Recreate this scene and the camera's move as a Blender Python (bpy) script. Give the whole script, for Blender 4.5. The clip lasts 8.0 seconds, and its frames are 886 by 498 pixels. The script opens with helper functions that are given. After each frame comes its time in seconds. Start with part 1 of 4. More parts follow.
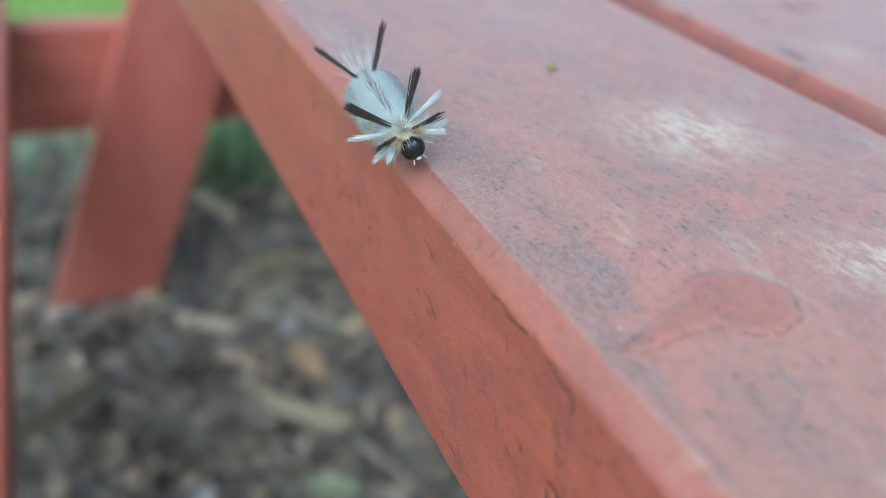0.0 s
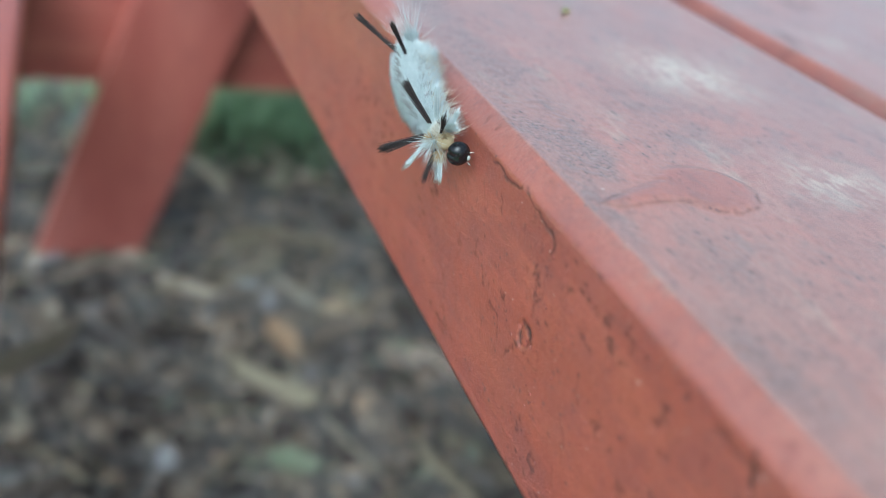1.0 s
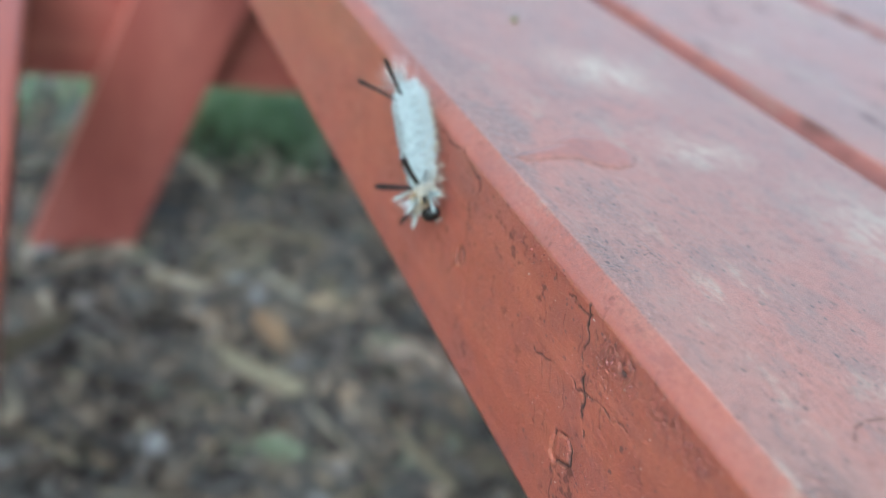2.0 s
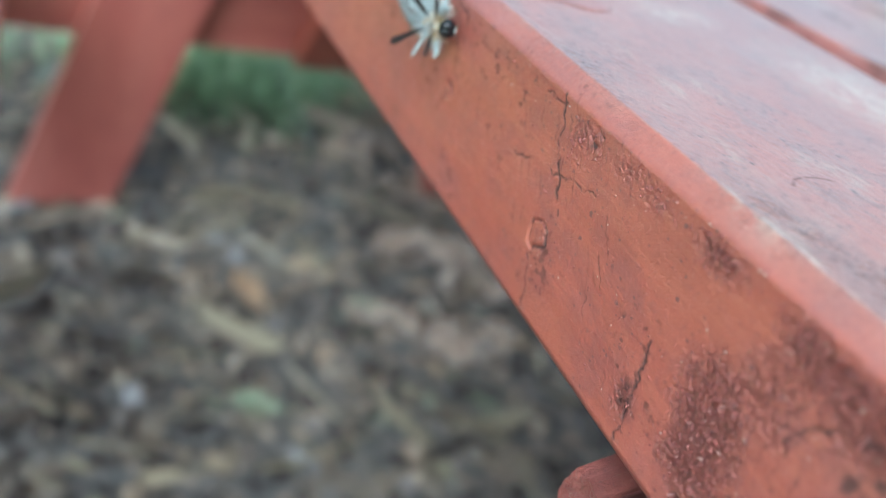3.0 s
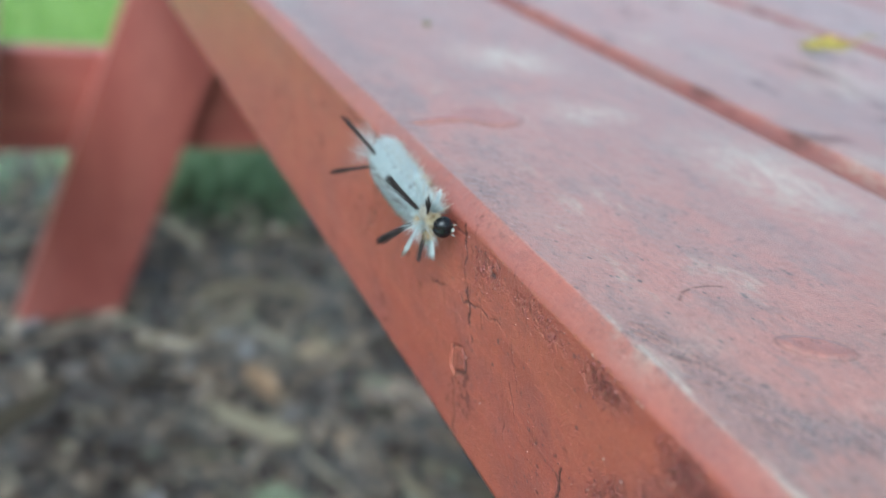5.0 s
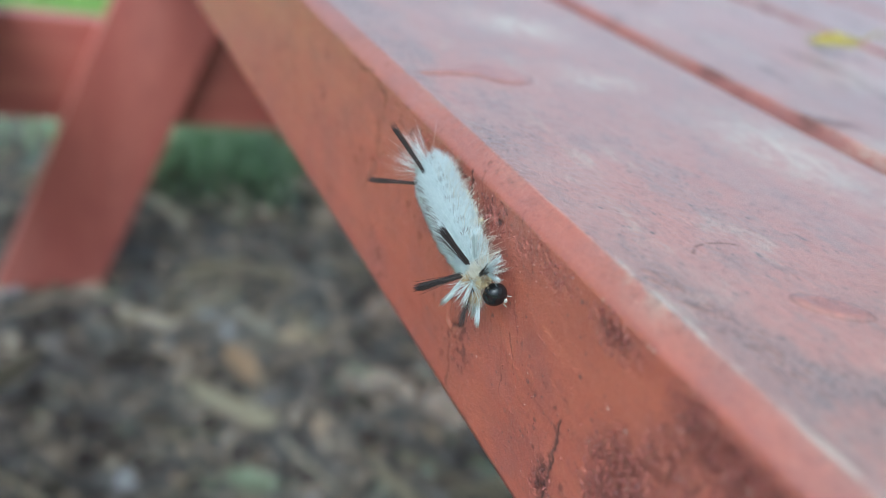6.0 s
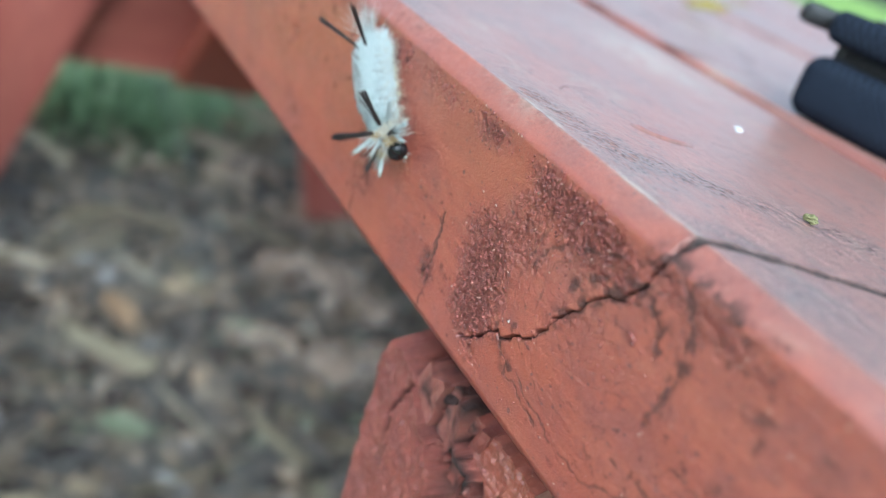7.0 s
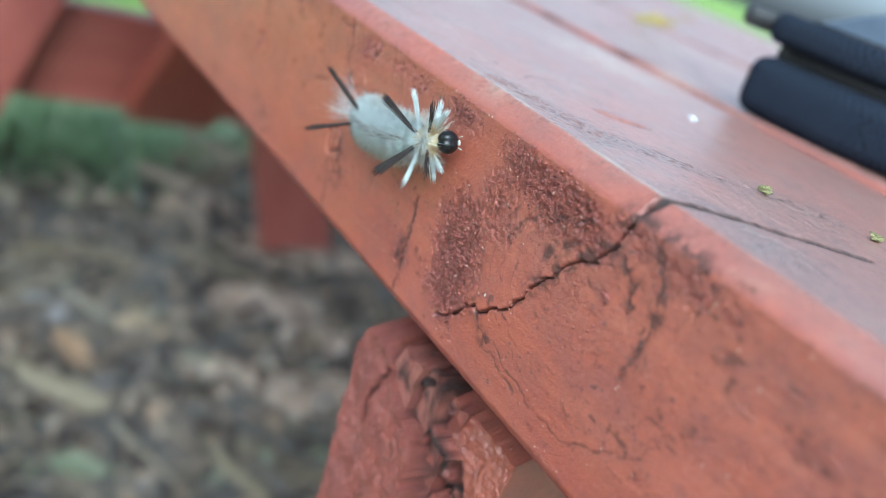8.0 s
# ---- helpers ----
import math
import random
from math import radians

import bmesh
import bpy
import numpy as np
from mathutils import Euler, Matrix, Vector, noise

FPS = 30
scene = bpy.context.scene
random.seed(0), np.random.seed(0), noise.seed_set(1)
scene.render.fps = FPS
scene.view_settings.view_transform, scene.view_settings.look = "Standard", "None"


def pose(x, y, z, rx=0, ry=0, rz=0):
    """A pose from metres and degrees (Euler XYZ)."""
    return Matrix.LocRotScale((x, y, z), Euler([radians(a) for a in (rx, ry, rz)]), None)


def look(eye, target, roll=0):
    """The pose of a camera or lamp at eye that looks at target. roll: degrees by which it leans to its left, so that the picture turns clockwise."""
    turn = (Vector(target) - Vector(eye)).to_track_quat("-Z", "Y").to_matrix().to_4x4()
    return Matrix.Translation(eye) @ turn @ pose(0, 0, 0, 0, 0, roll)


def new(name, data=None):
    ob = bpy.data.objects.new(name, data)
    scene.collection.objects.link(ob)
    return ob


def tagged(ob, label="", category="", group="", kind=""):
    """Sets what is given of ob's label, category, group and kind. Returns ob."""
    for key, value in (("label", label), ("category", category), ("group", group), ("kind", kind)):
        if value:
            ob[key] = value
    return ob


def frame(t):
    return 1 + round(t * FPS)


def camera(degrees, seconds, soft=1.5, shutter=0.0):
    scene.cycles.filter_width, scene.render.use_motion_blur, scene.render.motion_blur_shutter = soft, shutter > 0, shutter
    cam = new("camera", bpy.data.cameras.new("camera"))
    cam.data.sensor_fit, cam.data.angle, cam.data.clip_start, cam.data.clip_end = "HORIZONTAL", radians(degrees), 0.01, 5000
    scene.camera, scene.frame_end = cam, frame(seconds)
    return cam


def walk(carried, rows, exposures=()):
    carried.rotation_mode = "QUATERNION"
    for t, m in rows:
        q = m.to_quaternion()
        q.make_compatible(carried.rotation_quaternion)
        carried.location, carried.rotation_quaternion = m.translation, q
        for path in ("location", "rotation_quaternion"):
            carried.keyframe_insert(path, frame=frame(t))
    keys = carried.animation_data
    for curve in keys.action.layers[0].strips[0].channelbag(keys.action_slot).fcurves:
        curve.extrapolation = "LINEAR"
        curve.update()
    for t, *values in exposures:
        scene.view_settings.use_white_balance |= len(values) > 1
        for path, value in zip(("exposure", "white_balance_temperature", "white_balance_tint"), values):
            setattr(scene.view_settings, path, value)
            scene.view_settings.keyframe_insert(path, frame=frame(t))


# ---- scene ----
cam = camera(58.0, 8.0, soft=0.7)
cam.data.dof.use_dof = True
cam.data.dof.focus_distance = 0.109
cam.data.dof.aperture_fstop = 11.5
# seconds, eye, yaw to the left of +y, pitch, roll
PATH = [
    (0.0, -0.0421, 0.4516, 0.7998, -28.00, -31.80, 6.60),
    (0.5, -0.0425, 0.4469, 0.7984, -28.62, -30.97, 8.15),
    (1.0, -0.0511, 0.4332, 0.7902, -29.16, -31.17, 14.14),
    (1.2, -0.0532, 0.4297, 0.7903, -29.70, -31.09, 15.75),
    (2.3, -0.0638, 0.3883, 0.8043, -30.18, -30.48, 15.51),
    (2.5, -0.0618, 0.3852, 0.7893, -30.65, -31.05, 16.35),
    (2.7, -0.0670, 0.3790, 0.7860, -31.20, -30.85, 17.60),
    (3.0, -0.0694, 0.3735, 0.7845, -32.26, -31.39, 17.83),
    (3.5, -0.0617, 0.3716, 0.7906, -31.60, -30.48, 15.62),
    (4.0, -0.0586, 0.3696, 0.7986, -29.52, -27.84, 11.94),
    (5.3, -0.0568, 0.3708, 0.7982, -29.95, -27.18, 10.04),
    (5.5, -0.0573, 0.3709, 0.7946, -30.63, -27.11, 11.36),
    (6.0, -0.0575, 0.3713, 0.7894, -31.01, -27.19, 13.96),
    (6.5, -0.0619, 0.3620, 0.7865, -31.46, -28.06, 16.37),
    (6.7, -0.0640, 0.3545, 0.7810, -34.00, -27.60, 19.20),
    (7.0, -0.0700, 0.3431, 0.7779, -39.83, -26.11, 22.20),
    (7.5, -0.0786, 0.3438, 0.7729, -42.17, -22.85, 22.63),
    (8.0, -0.0743, 0.3380, 0.7722, -42.16, -22.87, 21.58),
]


def held(x, y, z, yaw, pitch, roll):
    return pose(x, y, z, 0, 0, yaw) @ pose(0, 0, 0, 90 + pitch, 0, 0) @ pose(0, 0, 0, 0, 0, roll)


walk(cam, [(r[0], held(*r[1:])) for r in PATH], [(0, 0.90, 5180, -4), (2.3, 0.98, 5180, -4), (3.0, 1.20, 5180, -4), (3.5, 1.12, 5180, -4), (4.0, 0.91, 5180, -4), (6.5, 0.95, 5180, -4), (7.0, 1.16, 5180, -4), (8, 1.21, 5180, -4)])

# ---- light: a bright overcast sky over an open yard
world = bpy.data.worlds.new("sky")
scene.world = world
world.use_nodes = True
sky = world.node_tree.nodes.new("ShaderNodeTexSky")
sky.sky_type = "NISHITA"
sky.sun_disc = False
SUN = Vector((-0.44, -0.48, 0.76)).normalized()
sky.sun_elevation = math.asin(SUN.z)
sky.sun_rotation = math.atan2(SUN.x, SUN.y)
sky.air_density, sky.dust_density, sky.ozone_density = 0.6, 4.5, 0.3
back = world.node_tree.nodes["Background"]
back.inputs["Strength"].default_value = 0.14
pale = world.node_tree.nodes.new("ShaderNodeHueSaturation")
pale.inputs["Saturation"].default_value = 0.42
world.node_tree.links.new(sky.outputs[0], pale.inputs["Color"])
world.node_tree.links.new(pale.outputs[0], back.inputs["Color"])
sun = new("sun", bpy.data.lights.new("sun", "SUN"))
sun.data.energy, sun.data.angle, sun.data.color = 0.8, radians(60), (1.0, 0.97, 0.93)
sun.matrix_world = look(SUN * 20, (0, 0, 0))

# ---- materials


def shader(name, rough=0.6, spec=0.5, metal=0.0):
    m = bpy.data.materials.new(name)
    m.use_nodes = True
    b = m.node_tree.nodes["Principled BSDF"]
    b.inputs["Roughness"].default_value = rough
    b.inputs["Specular IOR Level"].default_value = spec
    b.inputs["Metallic"].default_value = metal
    return m, m.node_tree.nodes, m.node_tree.links, b


def coords(n, l, scale):
    t, k = n.new("ShaderNodeTexCoord"), n.new("ShaderNodeMapping")
    k.inputs["Scale"].default_value = scale
    l.new(t.outputs["Object"], k.inputs["Vector"])
    return k.outputs[0]


def noise_node(n, l, vec, scale=1.0, detail=4.0, rough=0.6):
    t = n.new("ShaderNodeTexNoise")
    t.inputs["Scale"].default_value, t.inputs["Detail"].default_value, t.inputs["Roughness"].default_value = scale, detail, rough
    l.new(vec, t.inputs["Vector"])
    return t.outputs["Fac"]


def ramp(n, l, fac, stops):
    r = n.new("ShaderNodeValToRGB")
    e = r.color_ramp.elements
    while len(e) < len(stops):
        e.new(0.5)
    for el, (p, c) in zip(e, stops):
        el.position = p
        el.color = (*c, 1) if not isinstance(c, float) else (c, c, c, 1)
    l.new(fac, r.inputs[0])
    return r.outputs[0]


def mix(n, l, fac, a, b, kind="MIX"):
    x = n.new("ShaderNodeMix")
    x.data_type, x.blend_type = "RGBA", kind
    for v, s in ((fac, x.inputs[0]), (a, x.inputs[6]), (b, x.inputs[7])):
        if isinstance(v, (int, float)):
            s.default_value = v
        elif isinstance(v, tuple):
            s.default_value = (*v, 1)
        else:
            l.new(v, s)
    return x.outputs[2]


def maths(n, l, op, a, b):
    x = n.new("ShaderNodeMath")
    x.operation = op
    x.use_clamp = True
    for v, s in ((a, x.inputs[0]), (b, x.inputs[1])):
        if isinstance(v, (int, float)):
            s.default_value = v
        else:
            l.new(v, s)
    return x.outputs[0]


def specks(n, l, scale, radius, share):
    """1 on small scattered spots, 0 between them; share: how many cells carry one."""
    v = n.new("ShaderNodeTexVoronoi")
    v.inputs["Scale"].default_value = 1.0
    shift = n.new("ShaderNodeVectorMath")
    wave = n.new("ShaderNodeTexNoise")
    wave.inputs["Scale"].default_value = 1.0
    l.new(coords(n, l, tuple(s * 5 for s in scale)), wave.inputs["Vector"])
    shift.operation = "MULTIPLY_ADD"
    l.new(wave.outputs["Color"], shift.inputs[0])
    shift.inputs[1].default_value = (0.22, 0.22, 0.22)
    l.new(coords(n, l, scale), shift.inputs[2])
    l.new(shift.outputs[0], v.inputs["Vector"])
    near = ramp(n, l, v.outputs["Distance"], [(radius * 0.7, 1.0), (radius, 0.0)])
    s = n.new("ShaderNodeSeparateColor")
    l.new(v.outputs["Color"], s.inputs[0])
    return maths(n, l, "MULTIPLY", near, maths(n, l, "LESS_THAN", s.outputs[0], share))


def bump(n, l, b, height, strength, distance):
    x = n.new("ShaderNodeBump")
    x.inputs["Strength"].default_value, x.inputs["Distance"].default_value = strength, distance
    l.new(height, x.inputs["Height"])
    l.new(x.outputs[0], b.inputs["Normal"])


def attribute(n, name):
    a = n.new("ShaderNodeAttribute")
    a.attribute_name = name
    return a.outputs["Fac"]


def paint(name, grain, masks=False, tone=(0.340, 0.079, 0.046)):
    """Old brick-red paint on a softwood board; grain: how finely each axis is divided; masks: the board carries dirt,
    painted shade and fade.
    """
    m, n, l, b = shader(name, 0.5, 0.45)
    v = coords(n, l, grain)
    fine = noise_node(n, l, v, 1.0, 6, 0.7)
    wide = noise_node(n, l, coords(n, l, tuple(g / 14 for g in grain)), 1.0, 4, 0.6)
    speck = noise_node(n, l, coords(n, l, (900, 900, 900)), 1.0, 3, 0.7)
    col = ramp(n, l, wide, [(0.3, tuple(c * k for c, k in zip(tone, (0.82, 0.74, 0.76)))), (0.5, tone), (0.68, tuple(c * k for c, k in zip(tone, (1.15, 1.35, 1.35))))])
    col = mix(n, l, maths(n, l, "MULTIPLY", ramp(n, l, fine, [(0.42, 0.0), (0.70, 1.0)]), 0.6), col, tuple(c * k for c, k in zip(tone, (0.62, 0.52, 0.6))))
    if masks:
        fade = attribute(n, "fade")
        blot = noise_node(n, l, coords(n, l, (75, 55, 75)), 1.0, 8, 0.75)
        streak = noise_node(n, l, coords(n, l, (620, 260, 620)), 1.0, 6, 0.7)
        bleached = ramp(n, l, blot, [(0.26, (0.285, 0.190, 0.160)), (0.42, (0.35, 0.192, 0.156)), (0.6, (0.385, 0.178, 0.140)), (0.76, (0.46, 0.31, 0.255))])
        worn = mix(n, l, ramp(n, l, streak, [(0.56, 0.0), (0.76, 0.6)]), bleached, (0.285, 0.225, 0.19))
        mottle = noise_node(n, l, coords(n, l, (210, 130, 210)), 1.0, 9, 0.75)
        worn = mix(n, l, ramp(n, l, mottle, [(0.51, 0.0), (0.60, 0.6)]), worn, (0.215, 0.160, 0.145))
        scuff = noise_node(n, l, coords(n, l, (1300, 520, 1300)), 1.0, 6, 0.75)
        worn = mix(n, l, ramp(n, l, scuff, [(0.56, 0.0), (0.65, 0.5)]), worn, (0.50, 0.31, 0.26))
        worn = mix(n, l, ramp(n, l, scuff, [(0.35, 0.75), (0.44, 0.0)]), worn, (0.15, 0.085, 0.080))
        patchy = ramp(n, l, mottle, [(0.44, 0.10), (0.58, 1.0)])
        worn = mix(n, l, maths(n, l, "MULTIPLY", patchy, specks(n, l, (900, 620, 900), 0.30, 0.40)), worn, (0.085, 0.060, 0.062))
        worn = mix(n, l, maths(n, l, "MULTIPLY", patchy, specks(n, l, (380, 260, 380), 0.20, 0.30)), worn, (0.10, 0.066, 0.064))
        stain = noise_node(n, l, coords(n, l, (130, 95, 130)), 1.0, 7, 0.7)
        col = mix(n, l, ramp(n, l, stain, [(0.46, 0.0), (0.60, 0.75)]), col, (0.215, 0.058, 0.046))
        col = mix(n, l, ramp(n, l, stain, [(0.30, 0.55), (0.42, 0.0)]), col, (0.37, 0.125, 0.075))
        blotch = noise_node(n, l, coords(n, l, (420, 330, 420)), 1.0, 6, 0.75)
        col = mix(n, l, ramp(n, l, blotch, [(0.55, 0.0), (0.64, 0.6)]), col, (0.185, 0.048, 0.044))
        col = mix(n, l, ramp(n, l, blotch, [(0.33, 0.45), (0.41, 0.0)]), col, (0.41, 0.145, 0.105))
        rust = noise_node(n, l, coords(n, l, (48, 34, 60)), 1.0, 6, 0.7)
        col = mix(n, l, ramp(n, l, rust, [(0.48, 0.0), (0.62, 0.65)]), col, (0.315, 0.076, 0.038))
        col = mix(n, l, ramp(n, l, rust, [(0.34, 0.5), (0.44, 0.0)]), col, (0.33, 0.092, 0.072))
        col = mix(n, l, maths(n, l, "MULTIPLY", ramp(n, l, stain, [(0.42, 0.15), (0.56, 0.9)]), specks(n, l, (820, 620, 820), 0.20, 0.20)), col, (0.10, 0.030, 0.030))
        col = mix(n, l, maths(n, l, "MULTIPLY", ramp(n, l, rust, [(0.40, 0.1), (0.55, 0.9)]), specks(n, l, (330, 300, 330), 0.13, 0.16)), col, (0.075, 0.026, 0.026))
        col = mix(n, l, fade, col, worn)
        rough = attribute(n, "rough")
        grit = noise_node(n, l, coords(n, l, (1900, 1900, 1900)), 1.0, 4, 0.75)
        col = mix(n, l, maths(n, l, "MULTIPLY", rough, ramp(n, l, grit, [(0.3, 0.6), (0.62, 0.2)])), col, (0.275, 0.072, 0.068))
        pits = noise_node(n, l, coords(n, l, (1300, 700, 1300)), 1.0, 3, 0.6)
        col = mix(n, l, maths(n, l, "MULTIPLY", ramp(n, l, pits, [(0.22, 1.0), (0.27, 0.0)]), 0.5), col, (0.12, 0.05, 0.045))
        soil = attribute(n, "soil")
        dust_glint = noise_node(n, l, coords(n, l, (1700, 1500, 1700)), 1.0, 6, 0.8)
        col = mix(n, l, maths(n, l, "MULTIPLY", soil, ramp(n, l, blot, [(0.40, 0.0), (0.60, 0.5)])), col, (0.22, 0.205, 0.195))
        col = mix(n, l, maths(n, l, "MULTIPLY", soil, ramp(n, l, dust_glint, [(0.50, 0.0), (0.60, 0.9)])), col, (0.060, 0.050, 0.052))
        # glints among the dark specks, painted as pale spots
        col = mix(n, l, maths(n, l, "MULTIPLY", soil, ramp(n, l, dust_glint, [(0.31, 0.8), (0.37, 0.0)])), col, (0.58, 0.52, 0.49))
        pebble = noise_node(n, l, coords(n, l, (1500, 1300, 1500)), 1.0, 5, 0.75)
        col = mix(n, l, ramp(n, l, pebble, [(0.56, 0.0), (0.68, 0.45)]), col, (0.17, 0.052, 0.045))
        col = mix(n, l, ramp(n, l, pebble, [(0.33, 0.40), (0.42, 0.0)]), col, (0.46, 0.20, 0.16))
        grime = ramp(n, l, speck, [(0.3, (0.012, 0.010, 0.010)), (0.7, (0.050, 0.030, 0.027))])
        dirt_shade = attribute(n, "dirt_shade")
        col = mix(n, l, dirt_shade, col, grime)
        chalk_glint = attribute(n, "chalk_glint")
        col = mix(n, l, maths(n, l, "MULTIPLY", chalk_glint, ramp(n, l, mix(n, l, 0.5, streak, mottle), [(0.47, 0.04), (0.54, 1.0)])), col, (0.56, 0.47, 0.37))
        col = mix(n, l, specks(n, l, (520, 380, 520), 0.075, 0.13), col, (0.52, 0.36, 0.30))
        col = mix(n, l, specks(n, l, (260, 170, 260), 0.055, 0.06), col, (0.62, 0.58, 0.55))
        l.new(maths(n, l, "ADD", maths(n, l, "MULTIPLY", dirt_shade, 0.3), ramp(n, l, blot, [(0.3, 0.30), (0.7, 0.48)])), b.inputs["Roughness"])
    else:
        l.new(ramp(n, l, wide, [(0.3, 0.42), (0.7, 0.62)]), b.inputs["Roughness"])
    l.new(col, b.inputs["Base Color"])
    bump(n, l, b, mix(n, l, 0.55, mix(n, l, 0.6, fine, pebble), grit) if masks else mix(n, l, 0.5, fine, speck), 0.9, 0.0006)
    if masks:
        first = b.inputs["Normal"].links[0].from_node
        l.new(maths(n, l, "SUBTRACT", 0.72, maths(n, l, "MULTIPLY", fade, 0.10)), first.inputs["Strength"])
        second = n.new("ShaderNodeBump")
        second.inputs["Distance"].default_value = 0.0005
        l.new(rough, second.inputs["Strength"])
        l.new(grit, second.inputs["Height"])
        l.new(first.outputs[0], second.inputs["Normal"])
        l.new(second.outputs[0], b.inputs["Normal"])
        l.new(maths(n, l, "SUBTRACT", 0.85, maths(n, l, "MAXIMUM", maths(n, l, "MULTIPLY", rough, 0.4), maths(n, l, "MAXIMUM", dirt_shade, maths(n, l, "MULTIPLY", fade, 0.15)))), b.inputs["Coat Weight"])
    b.inputs["Coat Weight"].default_value, b.inputs["Coat Roughness"].default_value, b.inputs["Coat IOR"].default_value = 0.7, 0.30, 1.5
    return m


PAINT_EDGE = paint("weathered_red_paint", (1300, 75, 1300), True)
PAINT_Y = paint("red_paint_along", (260, 20, 260))
PAINT_X = paint("red_paint_across", (20, 260, 260), tone=(0.40, 0.112, 0.082))
PAINT_LEG = paint("red_paint_leg", (120, 200, 22), tone=(0.40, 0.112, 0.084))


def plain(name, stops, scale, rough=0.7, spec=0.4, strength=0.4, distance=0.001, islands=False, detail=5.0):
    m, n, l, b = shader(name, rough, spec)
    f = noise_node(n, l, coords(n, l, scale), 1.0, detail, 0.65)
    if islands:
        g = n.new("ShaderNodeNewGeometry")
        c = ramp(n, l, g.outputs["Random Per Island"], stops)
        c = mix(n, l, ramp(n, l, f, [(0.3, 0.0), (0.75, 0.5)]), c, (0.03, 0.026, 0.022))
    else:
        c = ramp(n, l, f, stops)
    l.new(c, b.inputs["Base Color"])
    bump(n, l, b, f, strength, distance)
    return m


def soil_material():
    m, n, l, b = shader("soil_and_lawn", 0.92, 0.25)
    fine = noise_node(n, l, coords(n, l, (160, 160, 160)), 1.0, 8, 0.75)
    mid = noise_node(n, l, coords(n, l, (22, 22, 22)), 1.0, 5, 0.6)
    soil = ramp(n, l, fine, [(0.25, (0.060, 0.057, 0.053)), (0.5, (0.22, 0.208, 0.190)), (0.78, (0.60, 0.56, 0.50))])
    soil = mix(n, l, ramp(n, l, mid, [(0.4, 0.0), (0.7, 0.7)]), soil, (0.11, 0.118, 0.12))
    big = noise_node(n, l, coords(n, l, (13, 13, 13)), 1.0, 4, 0.6)
    soil = mix(n, l, ramp(n, l, big, [(0.50, 0.0), (0.62, 0.75)]), soil, (0.36, 0.285, 0.205))
    soil = mix(n, l, ramp(n, l, big, [(0.36, 0.85), (0.46, 0.0)]), soil, (0.060, 0.050, 0.044))
    # sun flecks, painted as pale patches of the soil's colour
    sun_fleck = attribute(n, "sun_fleck")
    soil = mix(n, l, maths(n, l, "MULTIPLY", sun_fleck, ramp(n, l, fine, [(0.3, 0.7), (0.6, 1.0)])), soil, (0.90, 0.72, 0.58))
    turf = ramp(n, l, fine, [(0.25, (0.10, 0.18, 0.04)), (0.7, (0.32, 0.46, 0.12))])
    l.new(mix(n, l, attribute(n, "turf"), soil, turf), b.inputs["Base Color"])
    bump(n, l, b, fine, 0.8, 0.006)
    return m


PAINT_CRUMB = plain("blistered_paint", [(0.0, (0.17, 0.045, 0.040)), (0.5, (0.26, 0.066, 0.054)), (0.9, (0.34, 0.10, 0.08)), (1.0, (0.46, 0.26, 0.21))], (2500, 2500, 2500), 0.38, 0.55, 0.4, 0.0003, True)
SOIL = soil_material()
SCRAPS = plain("leaf_scrap", [(0.0, (0.06, 0.048, 0.042)), (0.34, (0.11, 0.092, 0.080)), (0.56, (0.48, 0.47, 0.46)), (0.70, (0.38, 0.42, 0.27)), (0.84, (0.62, 0.46, 0.31)), (1.0, (0.80, 0.68, 0.52))], (140, 140, 140), 0.75, 0.35, 0.4, 0.002, True)
FIBRE = plain("dry_fibre", [(0.0, (0.10, 0.08, 0.06)), (0.45, (0.30, 0.25, 0.17)), (0.8, (0.50, 0.43, 0.30)), (1.0, (0.62, 0.57, 0.44))], (200, 200, 200), 0.75, 0.3, 0.3, 0.001, True)
GRASS = plain("grass_blade", [(0.0, (0.20, 0.34, 0.17)), (0.5, (0.36, 0.54, 0.28)), (1.0, (0.60, 0.72, 0.44))], (60, 60, 60), 0.5, 0.4, 0.1, 0.001, True)
LAWN = plain("sunlit_lawn", [(0.0, (0.14, 0.26, 0.03)), (0.5, (0.22, 0.38, 0.05)), (1.0, (0.34, 0.48, 0.10))], (60, 60, 60), 0.5, 0.4, 0.1, 0.001, True)
LITTER = plain("leaf_litter", [(0.0, (0.045, 0.038, 0.033)), (0.40, (0.15, 0.118, 0.092)), (0.68, (0.33, 0.30, 0.275)), (0.88, (0.50, 0.39, 0.27)), (1.0, (0.70, 0.60, 0.46))], (300, 300, 300), 0.8, 0.3, 0.3, 0.001, True)
# pale colour that stands in for sunlight on the flecks
FLECK_CHIPS = plain("sun_fleck_chip", [(0.0, (0.56, 0.40, 0.29)), (0.5, (0.76, 0.60, 0.46)), (1.0, (0.88, 0.78, 0.66))], (300, 300, 300), 0.8, 0.3, 0.3, 0.001, True)
DEAD_LEAF = plain("dead_leaf", [(0.3, (0.30, 0.19, 0.11)), (0.7, (0.50, 0.36, 0.22))], (120, 120, 120), 0.65, 0.4)
GREEN_LEAF = plain("fallen_green_leaf", [(0.3, (0.17, 0.21, 0.12)), (0.7, (0.34, 0.38, 0.26))], (120, 120, 120), 0.5, 0.5)
YELLOW_LEAF = plain("yellow_leaf", [(0.35, (0.13, 0.09, 0.02)), (0.6, (0.36, 0.28, 0.04))], (300, 300, 300), 0.5, 0.5)
